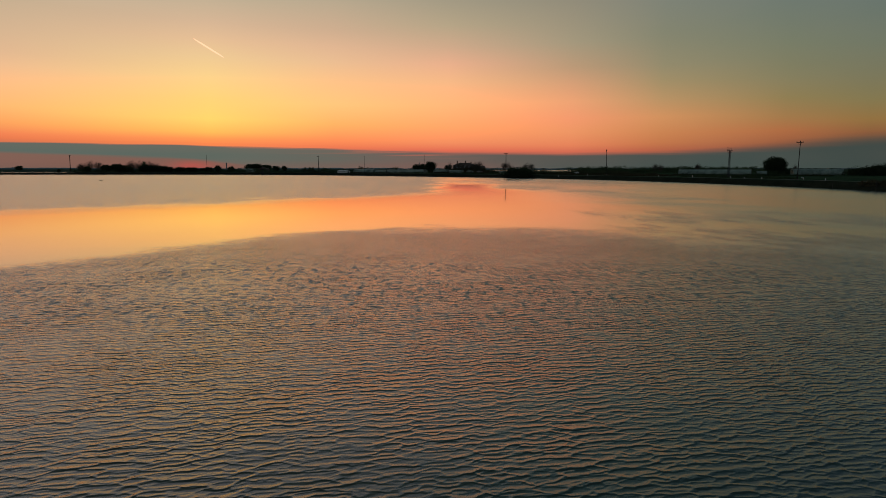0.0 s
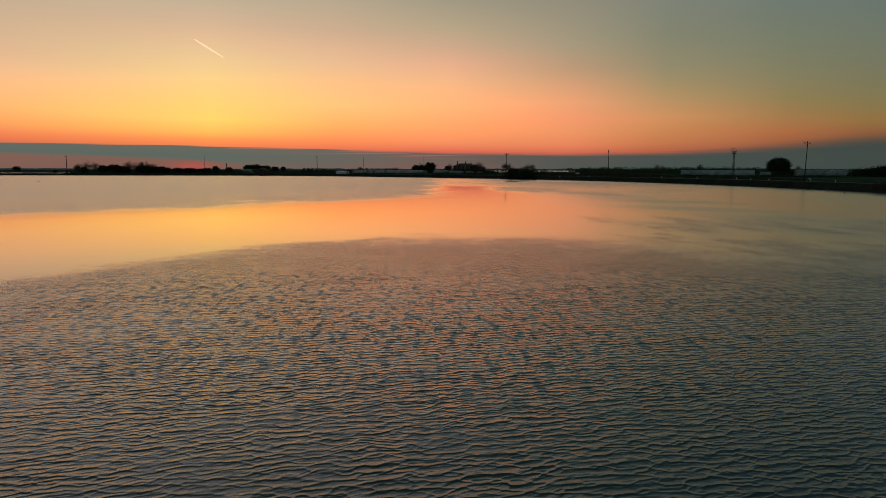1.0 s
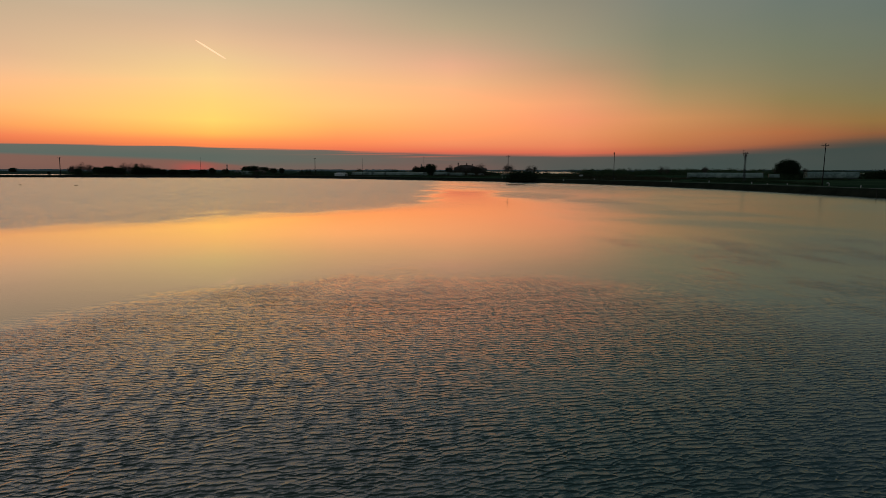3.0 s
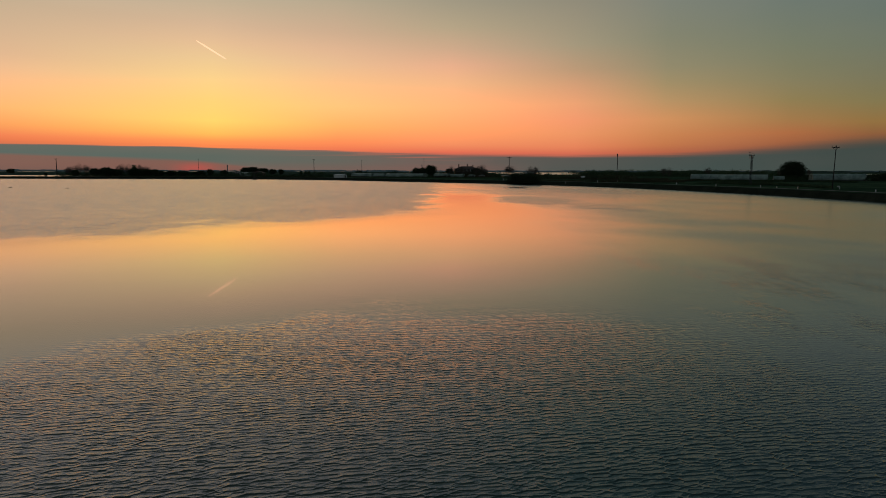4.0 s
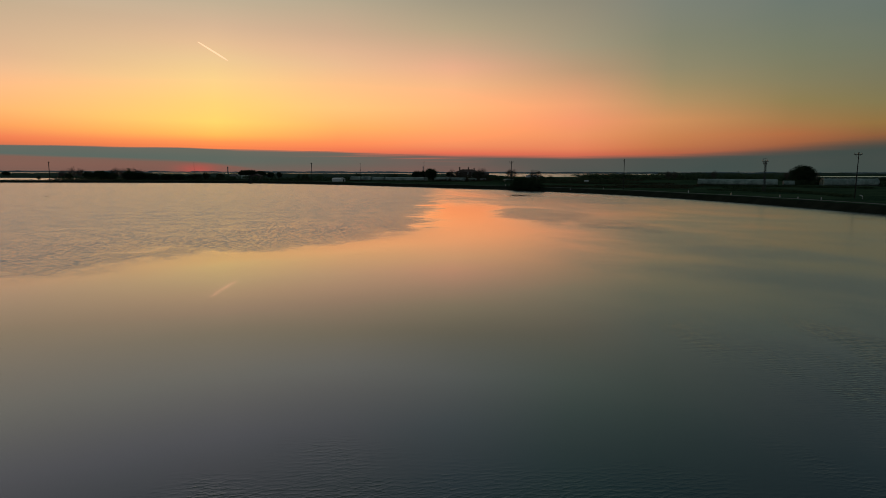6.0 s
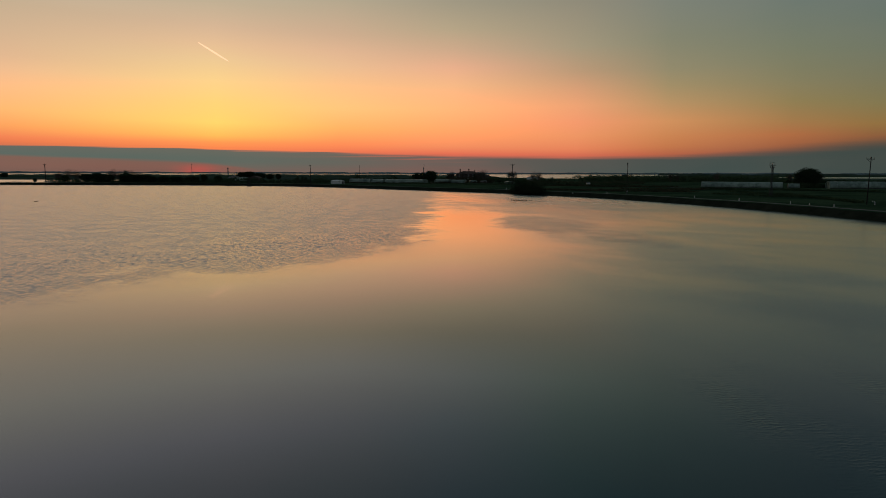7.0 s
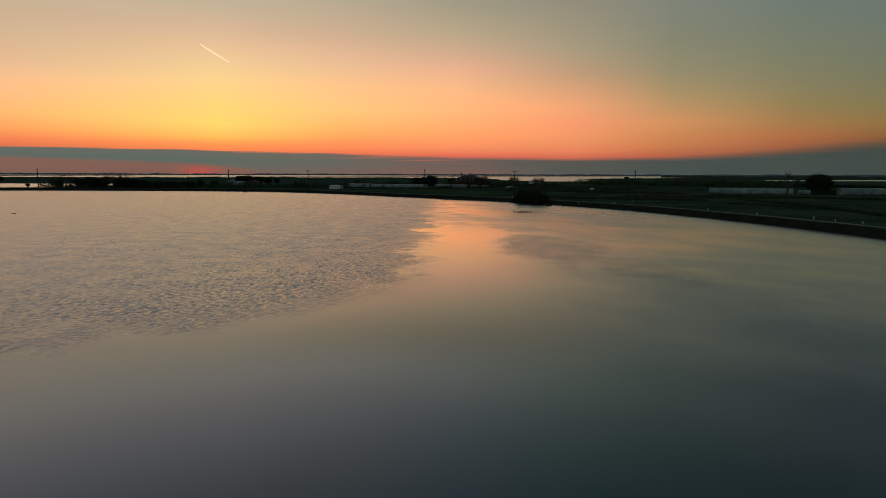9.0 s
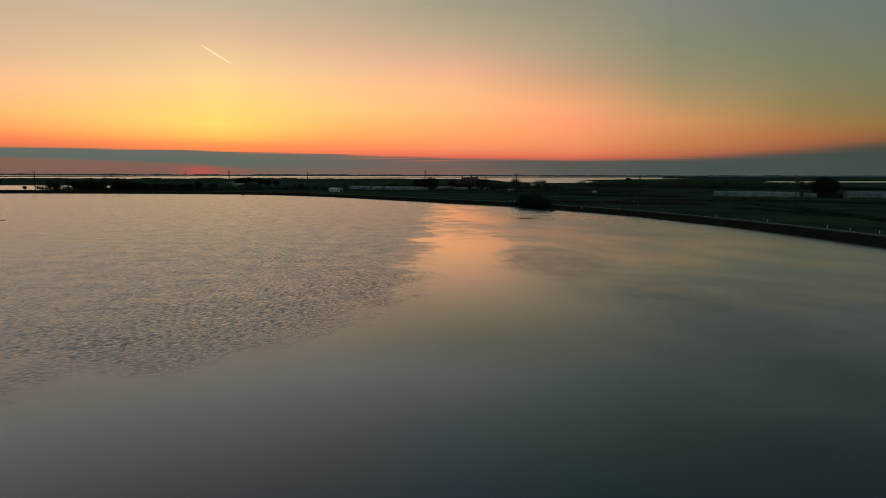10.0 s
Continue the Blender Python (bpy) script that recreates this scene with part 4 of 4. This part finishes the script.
wooden_pole(-73.8, 365.0, 11.15, 66, -0.5, thick=1.25)
slim_pole(-46.2, 362.0, 10.85)
slim_pole(-11.1, 365.0, 11.9)
slim_pole(-146.6, 382.0, 11.8)
wooden_pole(27.7, 271.0, 10.5, 5, 0.0)
wooden_pole(56.5, 212.9, 10.05, 70, 0.0, thick=0.75)
lattice_pole(89.9, 193.4, 9.95, 8)
wooden_pole(87.5, 151.6, 10.2, 12, 0.9, arms=1, thick=0.7)


# ---- greenhouses and sheds ----
def polytunnel(x0, y0, x1, y1, width, height, label, bays=9):
    """An arched film greenhouse whose near foot runs from the first plan point to the second."""
    a, b = Vector((x0, y0, 0)), Vector((x1, y1, 0))
    length = (b - a).length
    turn = math.degrees(math.atan2(y1 - y0, x1 - x0))
    t = thing("greenhouse", label, "greenhouse", pose(x0, y0, LAND - 0.02, 0, 0, turn), "greenhouses behind the pond")
    seg = 14
    arc = []
    for i in range(seg + 1):
        u = math.pi * i / seg
        arc.append((width / 2 - width / 2 * math.copysign(abs(math.cos(u)) ** 0.8, math.cos(u)), height * math.sin(u) ** 0.62 if 0 < i < seg else 0.0))
    n = bays * 3
    verts, faces = [], []
    for k in range(n + 1):
        sag = -0.05 if k % 3 else 0.0
        for p, z in arc:
            jig = 0.03 * wander((k * 1.7 + x0, p * 1.3), 1.0)
            verts.append((length * k / n, p, max(0.0, z + (sag + jig if z > 0.3 else 0))))
    for k in range(n):
        for i in range(seg):
            q = k * (seg + 1) + i
            faces.append((q, q + seg + 1, q + seg + 2, q + 1))
    film = mesh_object("film_cover", verts, faces, MAT_FILM, t, "milky plastic film", smooth=True)
    film.modifiers.new("thick", "SOLIDIFY").thickness = 0.02
    for k in range(bays + 1):
        bm = bmesh.new()
        xk = length * k / bays
        for (p, z), (p2, z2) in zip(arc[:-1], arc[1:]):
            rod(bm, (xk, width / 2 + (p - width / 2) * 1.012, z * 1.012), (xk, width / 2 + (p2 - width / 2) * 1.012, z2 * 1.012), 0.025, 0.025, 4)
        part("hoop", bm, MAT_HOOP, t)
    for xk in (0.0, length):
        bm = bmesh.new()
        vs = [bm.verts.new((xk, p, z)) for p, z in arc]
        bm.faces.new(vs)
        end = part("end_wall", bm, MAT_FILM, t)
        end.modifiers.new("thick", "SOLIDIFY").thickness = 0.03
        bm = bmesh.new()
        for yy in (width * 0.32, width * 0.68):
            box(bm, (0.14, 0.12, height * 0.78), (xk, yy, height * 0.39))
        box(bm, (0.14, width * 0.36, 0.12), (xk, width / 2, height * 0.78))
        part("door_frame", bm, MAT_POLE, t)
    bm = bmesh.new()
    box(bm, (length, 0.05, 0.25), (length / 2, -0.03, 0.125))
    part("base_board", bm, MAT_POLE, t)
    return t


polytunnel(116.8, 305.0, 146.0, 291.0, 7.5, 2.65, "long film greenhouse with milky cover beside the big tree", 12)
polytunnel(165.5, 290.0, 185.2, 283.6, 7.5, 3.05, "long film greenhouse with rounded end", 7)
polytunnel(151.5, 296.5, 155.5, 294.8, 4.0, 2.0, "small pale film tunnel beside the big tree", 3)
polytunnel(-59.5, 408.0, -46.0, 401.5, 6.5, 2.7, "film greenhouse among the fields", 6)
polytunnel(-45.0, 402.5, -37.5, 398.5, 6.0, 2.4, "film greenhouse among the fields", 5)
polytunnel(-36.5, 398.5, -12.5, 387.5, 6.5, 2.5, "long film greenhouse among the fields", 8)
polytunnel(-151.0, 466.0, -142.5, 463.5, 7.0, 3.1, "short film greenhouse below a group of trees", 4)


def shed(x, y, turn, w, d, h, roof, label, wall=None, top=None):
    """A small gabled hut: walls, two roof slopes, a door."""
    t = thing("shed", label, "shed", pose(x, y, LAND - 0.02, 0, 0, turn), "sheds among the greenhouses")
    bm = bmesh.new()
    prof = [(-w / 2, 0), (w / 2, 0), (w / 2, h), (0, h + roof), (-w / 2, h)]
    front, back = [bm.verts.new((p, -d / 2, z)) for p, z in prof], [bm.verts.new((p, d / 2, z)) for p, z in prof]
    bm.faces.new(front), bm.faces.new(back[::-1])
    for i in range(5):
        j = (i + 1) % 5
        bm.faces.new((front[i], back[i], back[j], front[j]))
    part("wall", bm, wall or MAT_WHITE, t)
    slope = math.hypot(w / 2 + 0.25, roof * (w / 2 + 0.25) / (w / 2))
    ang = math.degrees(math.atan2(roof, w / 2))
    for s in (-1, 1):
        bm = bmesh.new()
        box(bm, (slope, d + 0.5, 0.08), (s * (w / 4 + 0.12), 0, h + roof / 2 - roof * 0.12 / (w / 2) + 0.07), (0, s * ang, 0), 0.01)
        part("roof_slope", bm, top or MAT_CONCRETE, t)
    bm = bmesh.new()
    box(bm, (min(1.4, w * 0.3), 0.08, min(2.0, h * 0.9)), (w * 0.18, -d / 2 - 0.03, min(2.0, h * 0.9) / 2), bevel=0.01)
    part("door", bm, MAT_POLE, t)
    return t


shed(-61.0, 377, 62, 4.6, 6.0, 1.5, 0.6, "white-walled shed at the edge of the field", top=MAT_WHITE)
polytunnel(-6.5, 411.0, 2.0, 406.5, 6.0, 2.5, "short film greenhouse beside the tall tree", 4)
polytunnel(4.0, 404.5, 12.0, 402.0, 6.0, 2.2, "low film greenhouse beside the house garden", 4)
shed(18.0, 414, 5, 4.5, 4, 1.4, 0.5, "low weathered hut beside the house garden", MAT_FILM, MAT_FILM)
shed(25.0, 420, -5, 4, 4, 1.3, 0.4, "low weathered hut beside the house garden", MAT_CONCRETE, MAT_FILM)
shed(37.5, 381, 15, 5, 4, 1.2, 0.4, "low pale hut on the field", MAT_FILM, MAT_FILM)
shed(76.0, 560, -12, 10.5, 7, 2.7, 1.0, "white farm shed beyond the bare trees")
shed(-184, 560, 10, 9, 6, 2.4, 1.2, "small pale farm shed among trees", MAT_CONCRETE, MAT_WHITE)


shed(-137.0, 468, -8, 8, 6, 2.6, 1.3, "brown hut beside a short greenhouse", MAT_PLASTER, MAT_TILE)


def farmhouse(x, y, turn):
    t = thing("farmhouse", "two-storey rose-plastered farmhouse with hipped tile roof", "house", pose(x, y, LAND - 0.02, 0, 0, turn))
    w, d, h, r = 17.0, 9.5, 5.6, 2.0
    bm = bmesh.new()
    box(bm, (w, d, h), (0, 0, h / 2))
    part("wall", bm, MAT_PLASTER, t)
    bm = bmesh.new()
    e = 0.45
    base = [bm.verts.new(v) for v in ((-w / 2 - e, -d / 2 - e, h), (w / 2 + e, -d / 2 - e, h), (w / 2 + e, d / 2 + e, h), (-w / 2 - e, d / 2 + e, h))]
    ridge = [bm.verts.new((-w / 2 + d / 2, 0, h + r)), bm.verts.new((w / 2 - d / 2, 0, h + r))]
    bm.faces.new(base[::-1])
    bm.faces.new((base[0], base[1], ridge[1], ridge[0])), bm.faces.new((base[2], base[3], ridge[0], ridge[1]))
    bm.faces.new((base[1], base[2], ridge[1])), bm.faces.new((base[3], base[0], ridge[0]))
    roof = part("roof", bm, MAT_TILE, t)
    for cx, cy, top in ((-5.6, 0.5, h + 3.5), (0.6, -1.0, h + 3.4), (5.0, 1.5, h + 2.6)):
        bm = bmesh.new()
        box(bm, (0.75, 0.75, top - h), (cx, cy, (top + h) / 2), bevel=0.03)
        box(bm, (0.98, 0.98, 0.14), (cx, cy, top - 0.32), bevel=0.02)
        box(bm, (0.9, 0.9, 0.12), (cx, cy, top + 0.06), bevel=0.02)
        part("chimney", bm, MAT_BRICK, roof)
    for z in (1.7, 4.6):
        for cx in (-6.4, -3.2, 0.0, 3.2, 6.4):
            bm = bmesh.new()
            box(bm, (1.2, 0.10, 1.6), (cx, -d / 2 - 0.02, z))
            box(bm, (0.10, 0.12, 1.6), (cx, -d / 2 - 0.05, z))
            win = part("window", bm, MAT_WHITE, t)
            bm = bmesh.new()
            box(bm, (0.95, 0.04, 1.38), (cx, -d / 2 - 0.085, z))
            part("pane", bm, MAT_GLASS, win)
    bm = bmesh.new()
    box(bm, (7.0, 7.0, 3.8), (w / 2 + 3.3, 0.8, 1.9))
    part("wing_wall", bm, MAT_PLASTER, t)
    bm = bmesh.new()
    p = [bm.verts.new(v) for v in ((w / 2 - 0.2, -3.1, 3.8), (w / 2 + 7.2, -3.1, 3.8), (w / 2 + 7.2, 4.7, 3.8), (w / 2 - 0.2, 4.7, 3.8), (w / 2 - 0.2, 0.8, 5.3), (w / 2 + 7.2, 0.8, 5.3))]
    for f in ((0, 1, 5, 4), (2, 3, 4, 5), (1, 2, 5), (3, 0, 4), (3, 2, 1, 0)):
        bm.faces.new([p[i] for i in f])
    part("wing_roof", bm, MAT_TILE, t)
    return t


farmhouse(16.5, 470, 3)

# ---- posts, pipes and stakes along the bank ----
BANK = [(-0.5, -0.12), (0.3, 0.18), (0.8, 0.6), (1.3, 0.95), (1.8, 1.14), (2.3, 1.2), (5.4, 1.2), (6.4, 1.1), (8.5, 0.75), (12, LAND)]


def bank_height(x, y):
    """The ground's height at a plan point near the rim."""
    off = (np.array((x, y)) - LOOP)
    k = int(np.argmin((off ** 2).sum(1)))
    return float(np.interp(float(off[k] @ OUT[k]), [p[0] for p in BANK], [p[1] for p in BANK]))


def marker_post(x, y, lean=0.0, tall=0.55):
    t = thing("marker_post", "short white marker post beside the track", "post", pose(x, y, bank_height(x, y) - 0.03, 0, lean, 20), "white posts along the track")
    bm = bmesh.new()
    rod(bm, (0, 0, -0.1), (0, 0, tall), 0.075, 0.065, 8)
    part("shaft", bm, MAT_WHITE, t)
    bm = bmesh.new()
    rod(bm, (0, 0, tall), (0, 0, tall + 0.05), 0.065, 0.025, 8)
    part("cap", bm, MAT_WHITE, t)
    bm = bmesh.new()
    box(bm, (0.07, 0.02, 0.10), (0, -0.072, tall - 0.12))
    part("reflector", bm, MAT_RED, t)
    return t


for x, y, lean, tall in [(72.3, 116.0, 0, 0.75), (68.4, 131.7, 2, 0.58), (66.9, 136.3, 4, 0.34), (66.0, 140.8, -3, 0.52), (61.8, 152.1, 0, 0.5), (58.0, 165.4, 1, 0.52), (45.6, 194, 0, 0.55), (38.4, 204.3, -2, 0.55), (23.3, 235.2, 0, 0.55), (22.2, 236.2, 2, 0.55), (70.0, 84, 0, 0.55)]:
    marker_post(x, y, lean, tall)


def stake(x, y, top, lean):
    t = thing("wooden_stake", "thin dark wooden stake standing in the water", "stake", pose(x, y, -1.2, 0, lean, 30), "stakes in the pond")
    bm = bmesh.new()
    rod(bm, (0, 0, -0.6), (0, 0, 1.2 + top), 0.06, 0.045, 6)
    rod(bm, (0, 0, 1.2 + top), (0, 0, 1.26 + top), 0.045, 0.015, 6)
    part("shaft", bm, MAT_POLE, t)
    return t


stake(61.0, 96.0, 1.3, 2)
stake(61.2, 86.5, 1.3, -2)
stake(20.9, 221.0, 1.4, 0)
stake(25.0, 214.0, 1.0, 3)

def fish_weir(x, y, turn):
    """Stakes in the shallows with a rail and a hanging net."""
    t = thing("fish_weir", "old wooden stakes with a brown net hung between them", "fish weir", pose(x, y, -1.0, 0, 0, turn))
    feet = ((-2.4, 0.0, 0.6), (-1.9, 0.25, 0.27), (-0.9, -0.2, 0.3), (0.4, 0.1, 0.26), (1.3, 0.2, 0.24), (2.5, 0.3, 0.2))
    for k, (sx, sy, top) in enumerate(feet):
        bm = bmesh.new()
        rod(bm, (sx, sy, -0.8), (sx + 0.06 * (k % 3 - 1), sy, 1.0 + top), 0.07, 0.05, 7)
        part("stake", bm, MAT_POLE, t)
    bm = bmesh.new()
    rod(bm, (-1.95, 0.05, 1.22), (2.5, 0.0, 1.16), 0.05, 0.045, 6)
    part("rail", bm, MAT_POLE, t)
    bm = bmesh.new()
    for k in range(31):
        sx = -1.85 + 0.105 * k
        rod(bm, (sx, 0.02, 1.2), (sx + 0.1 * math.sin(k * 1.7), 0.06, 0.85), 0.02, 0.02, 3)
    for k in range(5):
        rod(bm, (-1.9, 0.03, 1.18 - 0.06 * k), (1.3, 0.03, 1.16 - 0.06 * k), 0.02, 0.02, 3)
    part("net", bm, MAT_NET, t, "brown hanging net")
    return t


fish_weir(20.1, 176.0, 4)


def float_log(x, y, turn, length):
    t = thing("floating_log", "dark waterlogged log floating on the pond", "log", pose(x, y, 0.0, 0, 0, turn), "logs on the pond")
    bm = bmesh.new()
    rod(bm, (-length / 2, 0, 0.02), (length / 2, 0.05, 0.04), 0.09, 0.07, 9)
    rod(bm, (length * 0.2, 0.02, 0.08), (length * 0.26, 0.04, 0.3), 0.035, 0.02, 6)
    part("trunk", bm, MAT_POLE, t, smooth=True)
    return t


float_log(-111.1, 172.3, 8, 0.8)
float_log(-92.5, 166.0, -5, 1.0)


def punt(x, y, turn):
    t = thing("punt", "small dark wooden punt moored by the bush", "boat", pose(x, y, 0.0, 0, 0, turn))
    bm = bmesh.new()
    outer = [(-1.5, 0.34, 0.34), (-1.0, 0.48, 0.27), (1.0, 0.48, 0.27), (1.5, 0.34, 0.34)]
    rows = []
    for x0, half, rim in outer:
        low = -0.08 if abs(x0) < 1.2 else 0.06
        rows.append([bm.verts.new(v) for v in ((x0, -half, rim), (x0, -half * 0.85, low), (x0, half * 0.85, low), (x0, half, rim), (x0, half - 0.06, rim), (x0 * 0.97, half * 0.78, low + 0.06), (x0 * 0.97, -half * 0.78, low + 0.06), (x0, -half + 0.06, rim))])
    for a, b in zip(rows[:-1], rows[1:]):
        for k in range(8):
            bm.faces.new((a[k], b[k], b[(k + 1) % 8], a[(k + 1) % 8]))
    bm.faces.new(rows[0]), bm.faces.new(rows[-1][::-1])
    part("hull", bm, MAT_POLE, t)
    bm = bmesh.new()
    box(bm, (0.24, 0.84, 0.04), (0.1, 0, 0.24), bevel=0.008)
    part("thwart", bm, MAT_POLE, t)
    return t


punt(30.6, 206.0, 60)


def sluice(x, y, turn):
    t = thing("sluice_gate", "dark sluice gate frame at the water's edge", "sluice", pose(x, y, -1.0, 0, 0, turn))
    for sx in (-0.7, 0.7):
        bm = bmesh.new()
        box(bm, (0.3, 0.3, 4.4), (sx, 0, 2.0), bevel=0.03)
        part("upright", bm, MAT_POLE, t)
    bm = bmesh.new()
    box(bm, (2.0, 0.34, 0.3), (0, 0, 4.1), bevel=0.03)
    part("head_beam", bm, MAT_POLE, t)
    bm = bmesh.new()
    box(bm, (1.1, 0.12, 2.0), (0, 0, 1.4), bevel=0.02)
    part("gate_leaf", bm, MAT_POLE, t)
    bm = bmesh.new()
    rod(bm, (0, 0, 2.3), (0, 0, 4.6), 0.05, 0.05, 8)
    part("spindle", bm, MAT_STEEL, t)
    return t


sluice(-98.6, 335.5, 20)


def raft(x, y, turn):
    t = thing("raft", "low dark wooden raft on the side pond", "raft", pose(x, y, LAND + 0.02, 0, 0, turn))
    for k in range(6):
        bm = bmesh.new()
        box(bm, (6.5, 0.42, 0.14), (0, -1.25 + 0.5 * k, 0.42), bevel=0.02)
        part("plank", bm, MAT_POLE, t)
    for sx in (-2.4, 2.4):
        bm = bmesh.new()
        rod(bm, (sx, -1.5, 0.17), (sx, 1.5, 0.17), 0.18, 0.18, 10)
        part("float", bm, MAT_POLE, t)
    return t


raft(-251.9, 417.0, 5)


def standpipe(x, y, turn):
    t = thing("standpipe", "white bent irrigation standpipe in the field", "pipe", pose(x, y, LAND - 0.02, 0, 0, turn), "standpipes in the field")
    bm = bmesh.new()
    rod(bm, (0, 0, -0.1), (0, 0, 0.62), 0.07, 0.07, 10)
    rod(bm, (0, 0, 0.58), (0.2, 0, 0.78), 0.07, 0.07, 10)
    rod(bm, (0.17, 0, 0.77), (0.5, 0, 0.68), 0.07, 0.07, 10)
    part("pipe", bm, MAT_WHITE, t)
    bm = bmesh.new()
    rod(bm, (0, 0, 0.3), (0, 0, 0.38), 0.11, 0.11, 10)
    part("flange", bm, MAT_STEEL, t)
    return t


standpipe(58.0, 218.5, 20)
standpipe(88.4, 150.5, 160)


def water_tank(x, y, turn):
    t = thing("water_tank", "white plastic water tank on a low frame", "tank", pose(x, y, LAND - 0.02, 0, 0, turn))
    bm = bmesh.new()
    box(bm, (2.2, 1.1, 0.95), (0, 0, 0.72), bevel=0.12)
    rod(bm, (0.5, 0, 1.18), (0.5, 0, 1.28), 0.2, 0.2, 10)
    part("tank", bm, MAT_WHITE, t)
    for sx in (-0.8, 0.8):
        for sy in (-0.4, 0.4):
            bm = bmesh.new()
            box(bm, (0.12, 0.12, 0.3), (sx, sy, 0.13))
            part("leg", bm, MAT_STEEL, t)
    return t


water_tank(78.5, 361, 10)
tagged(ribbon("field_track", [(50 + k, 398 - 0.75 * k) for k in range(0, 30, 2)], 1.1, LAND + 0.06, MAT_ROAD), "pale track through the field", "track", kind="structure")
tagged(ribbon("field_track", [(88 + k, 315 - 1.18 * k + 0.004 * k * k) for k in range(0, 36, 2)], 1.2, LAND + 0.06, MAT_ROAD), "pale track before the greenhouse", "track", kind="structure")

# ---- far landmarks ----
def tower(x, y, h, label):
    t = thing("tower", label, "tower", pose(x, y, LAND - 0.1))
    bm = bmesh.new()
    rod(bm, (0, 0, 0), (0, 0, h * 0.82), 1.4, 1.2, 10)
    part("shaft", bm, MAT_CONCRETE, t)
    bm = bmesh.new()
    rod(bm, (0, 0, h * 0.8), (0, 0, h * 0.92), 1.6, 1.6, 10)
    rod(bm, (0, 0, h * 0.92), (0, 0, h), 1.6, 0.3, 10)
    part("head", bm, MAT_CONCRETE, t)
    return t


tower(-565, 1606, 19.5, "slim far tower above the trees")
tower(-72.0, 1900, 24.0, "slim far tower on the horizon")
shed(345, 1225, 0, 8, 6, 3.0, 1.2, "dark fishing hut on the lagoon spit", MAT_POLE, MAT_POLE)

def jetty(x, y, turn, length):
    t = thing("jetty", "long dark wooden jetty on piles in the lagoon", "jetty", pose(x, y, LAND, 0, 0, turn))
    bm = bmesh.new()
    box(bm, (length, 2.4, 0.35), (length / 2, 0, 1.9), bevel=0.03)
    part("deck", bm, MAT_POLE, t)
    for k in range(int(length / 6) + 1):
        bm = bmesh.new()
        rod(bm, (k * 6.0 + 0.5, -1.0, -0.3), (k * 6.0 + 0.5, -1.0, 2.0), 0.28, 0.24, 7)
        rod(bm, (k * 6.0 + 0.5, 1.0, -0.3), (k * 6.0 + 0.5, 1.0, 2.0), 0.28, 0.24, 7)
        part("pile_pair", bm, MAT_POLE, t)
    return t


jetty(314, 1218, 4, 60)

# ---- contrail high in the west ----
def contrail():
    mat = bpy.data.materials.new("contrail_sunlit_glow")
    mat.use_nodes = True
    mat.node_tree.nodes.clear()
    n = Nodes(mat.node_tree)
    # emission stands in for the sunlight on the trail
    em = n.put("ShaderNodeEmission")
    em.inputs[0].default_value, em.inputs[1].default_value = (1.0, 0.54, 0.32, 1), 1.4
    n.wire(em.outputs[0], n.put("ShaderNodeOutputMaterial").inputs[0])
    a, b = Vector((-1737, 4400, 904)), Vector((-1533, 4400, 778))
    bm = bmesh.new()
    k = 16
    for i in range(k):
        s0, s1 = i / k, (i + 1) / k
        r0, r1 = 2.4 + 3.2 * math.sin(math.pi * s0) ** 0.7, 2.4 + 3.2 * math.sin(math.pi * s1) ** 0.7
        if i == k - 1: r1 = 1.5
        rod(bm, a.lerp(b, s0), a.lerp(b, s1), r0, r1, 8)
    me = bpy.data.meshes.new("contrail")
    bm.to_mesh(me)
    bm.free()
    me.materials.append(mat)
    return tagged(new("contrail", me), "short bright contrail in the sunset sky", "contrail", kind="structure")


contrail()
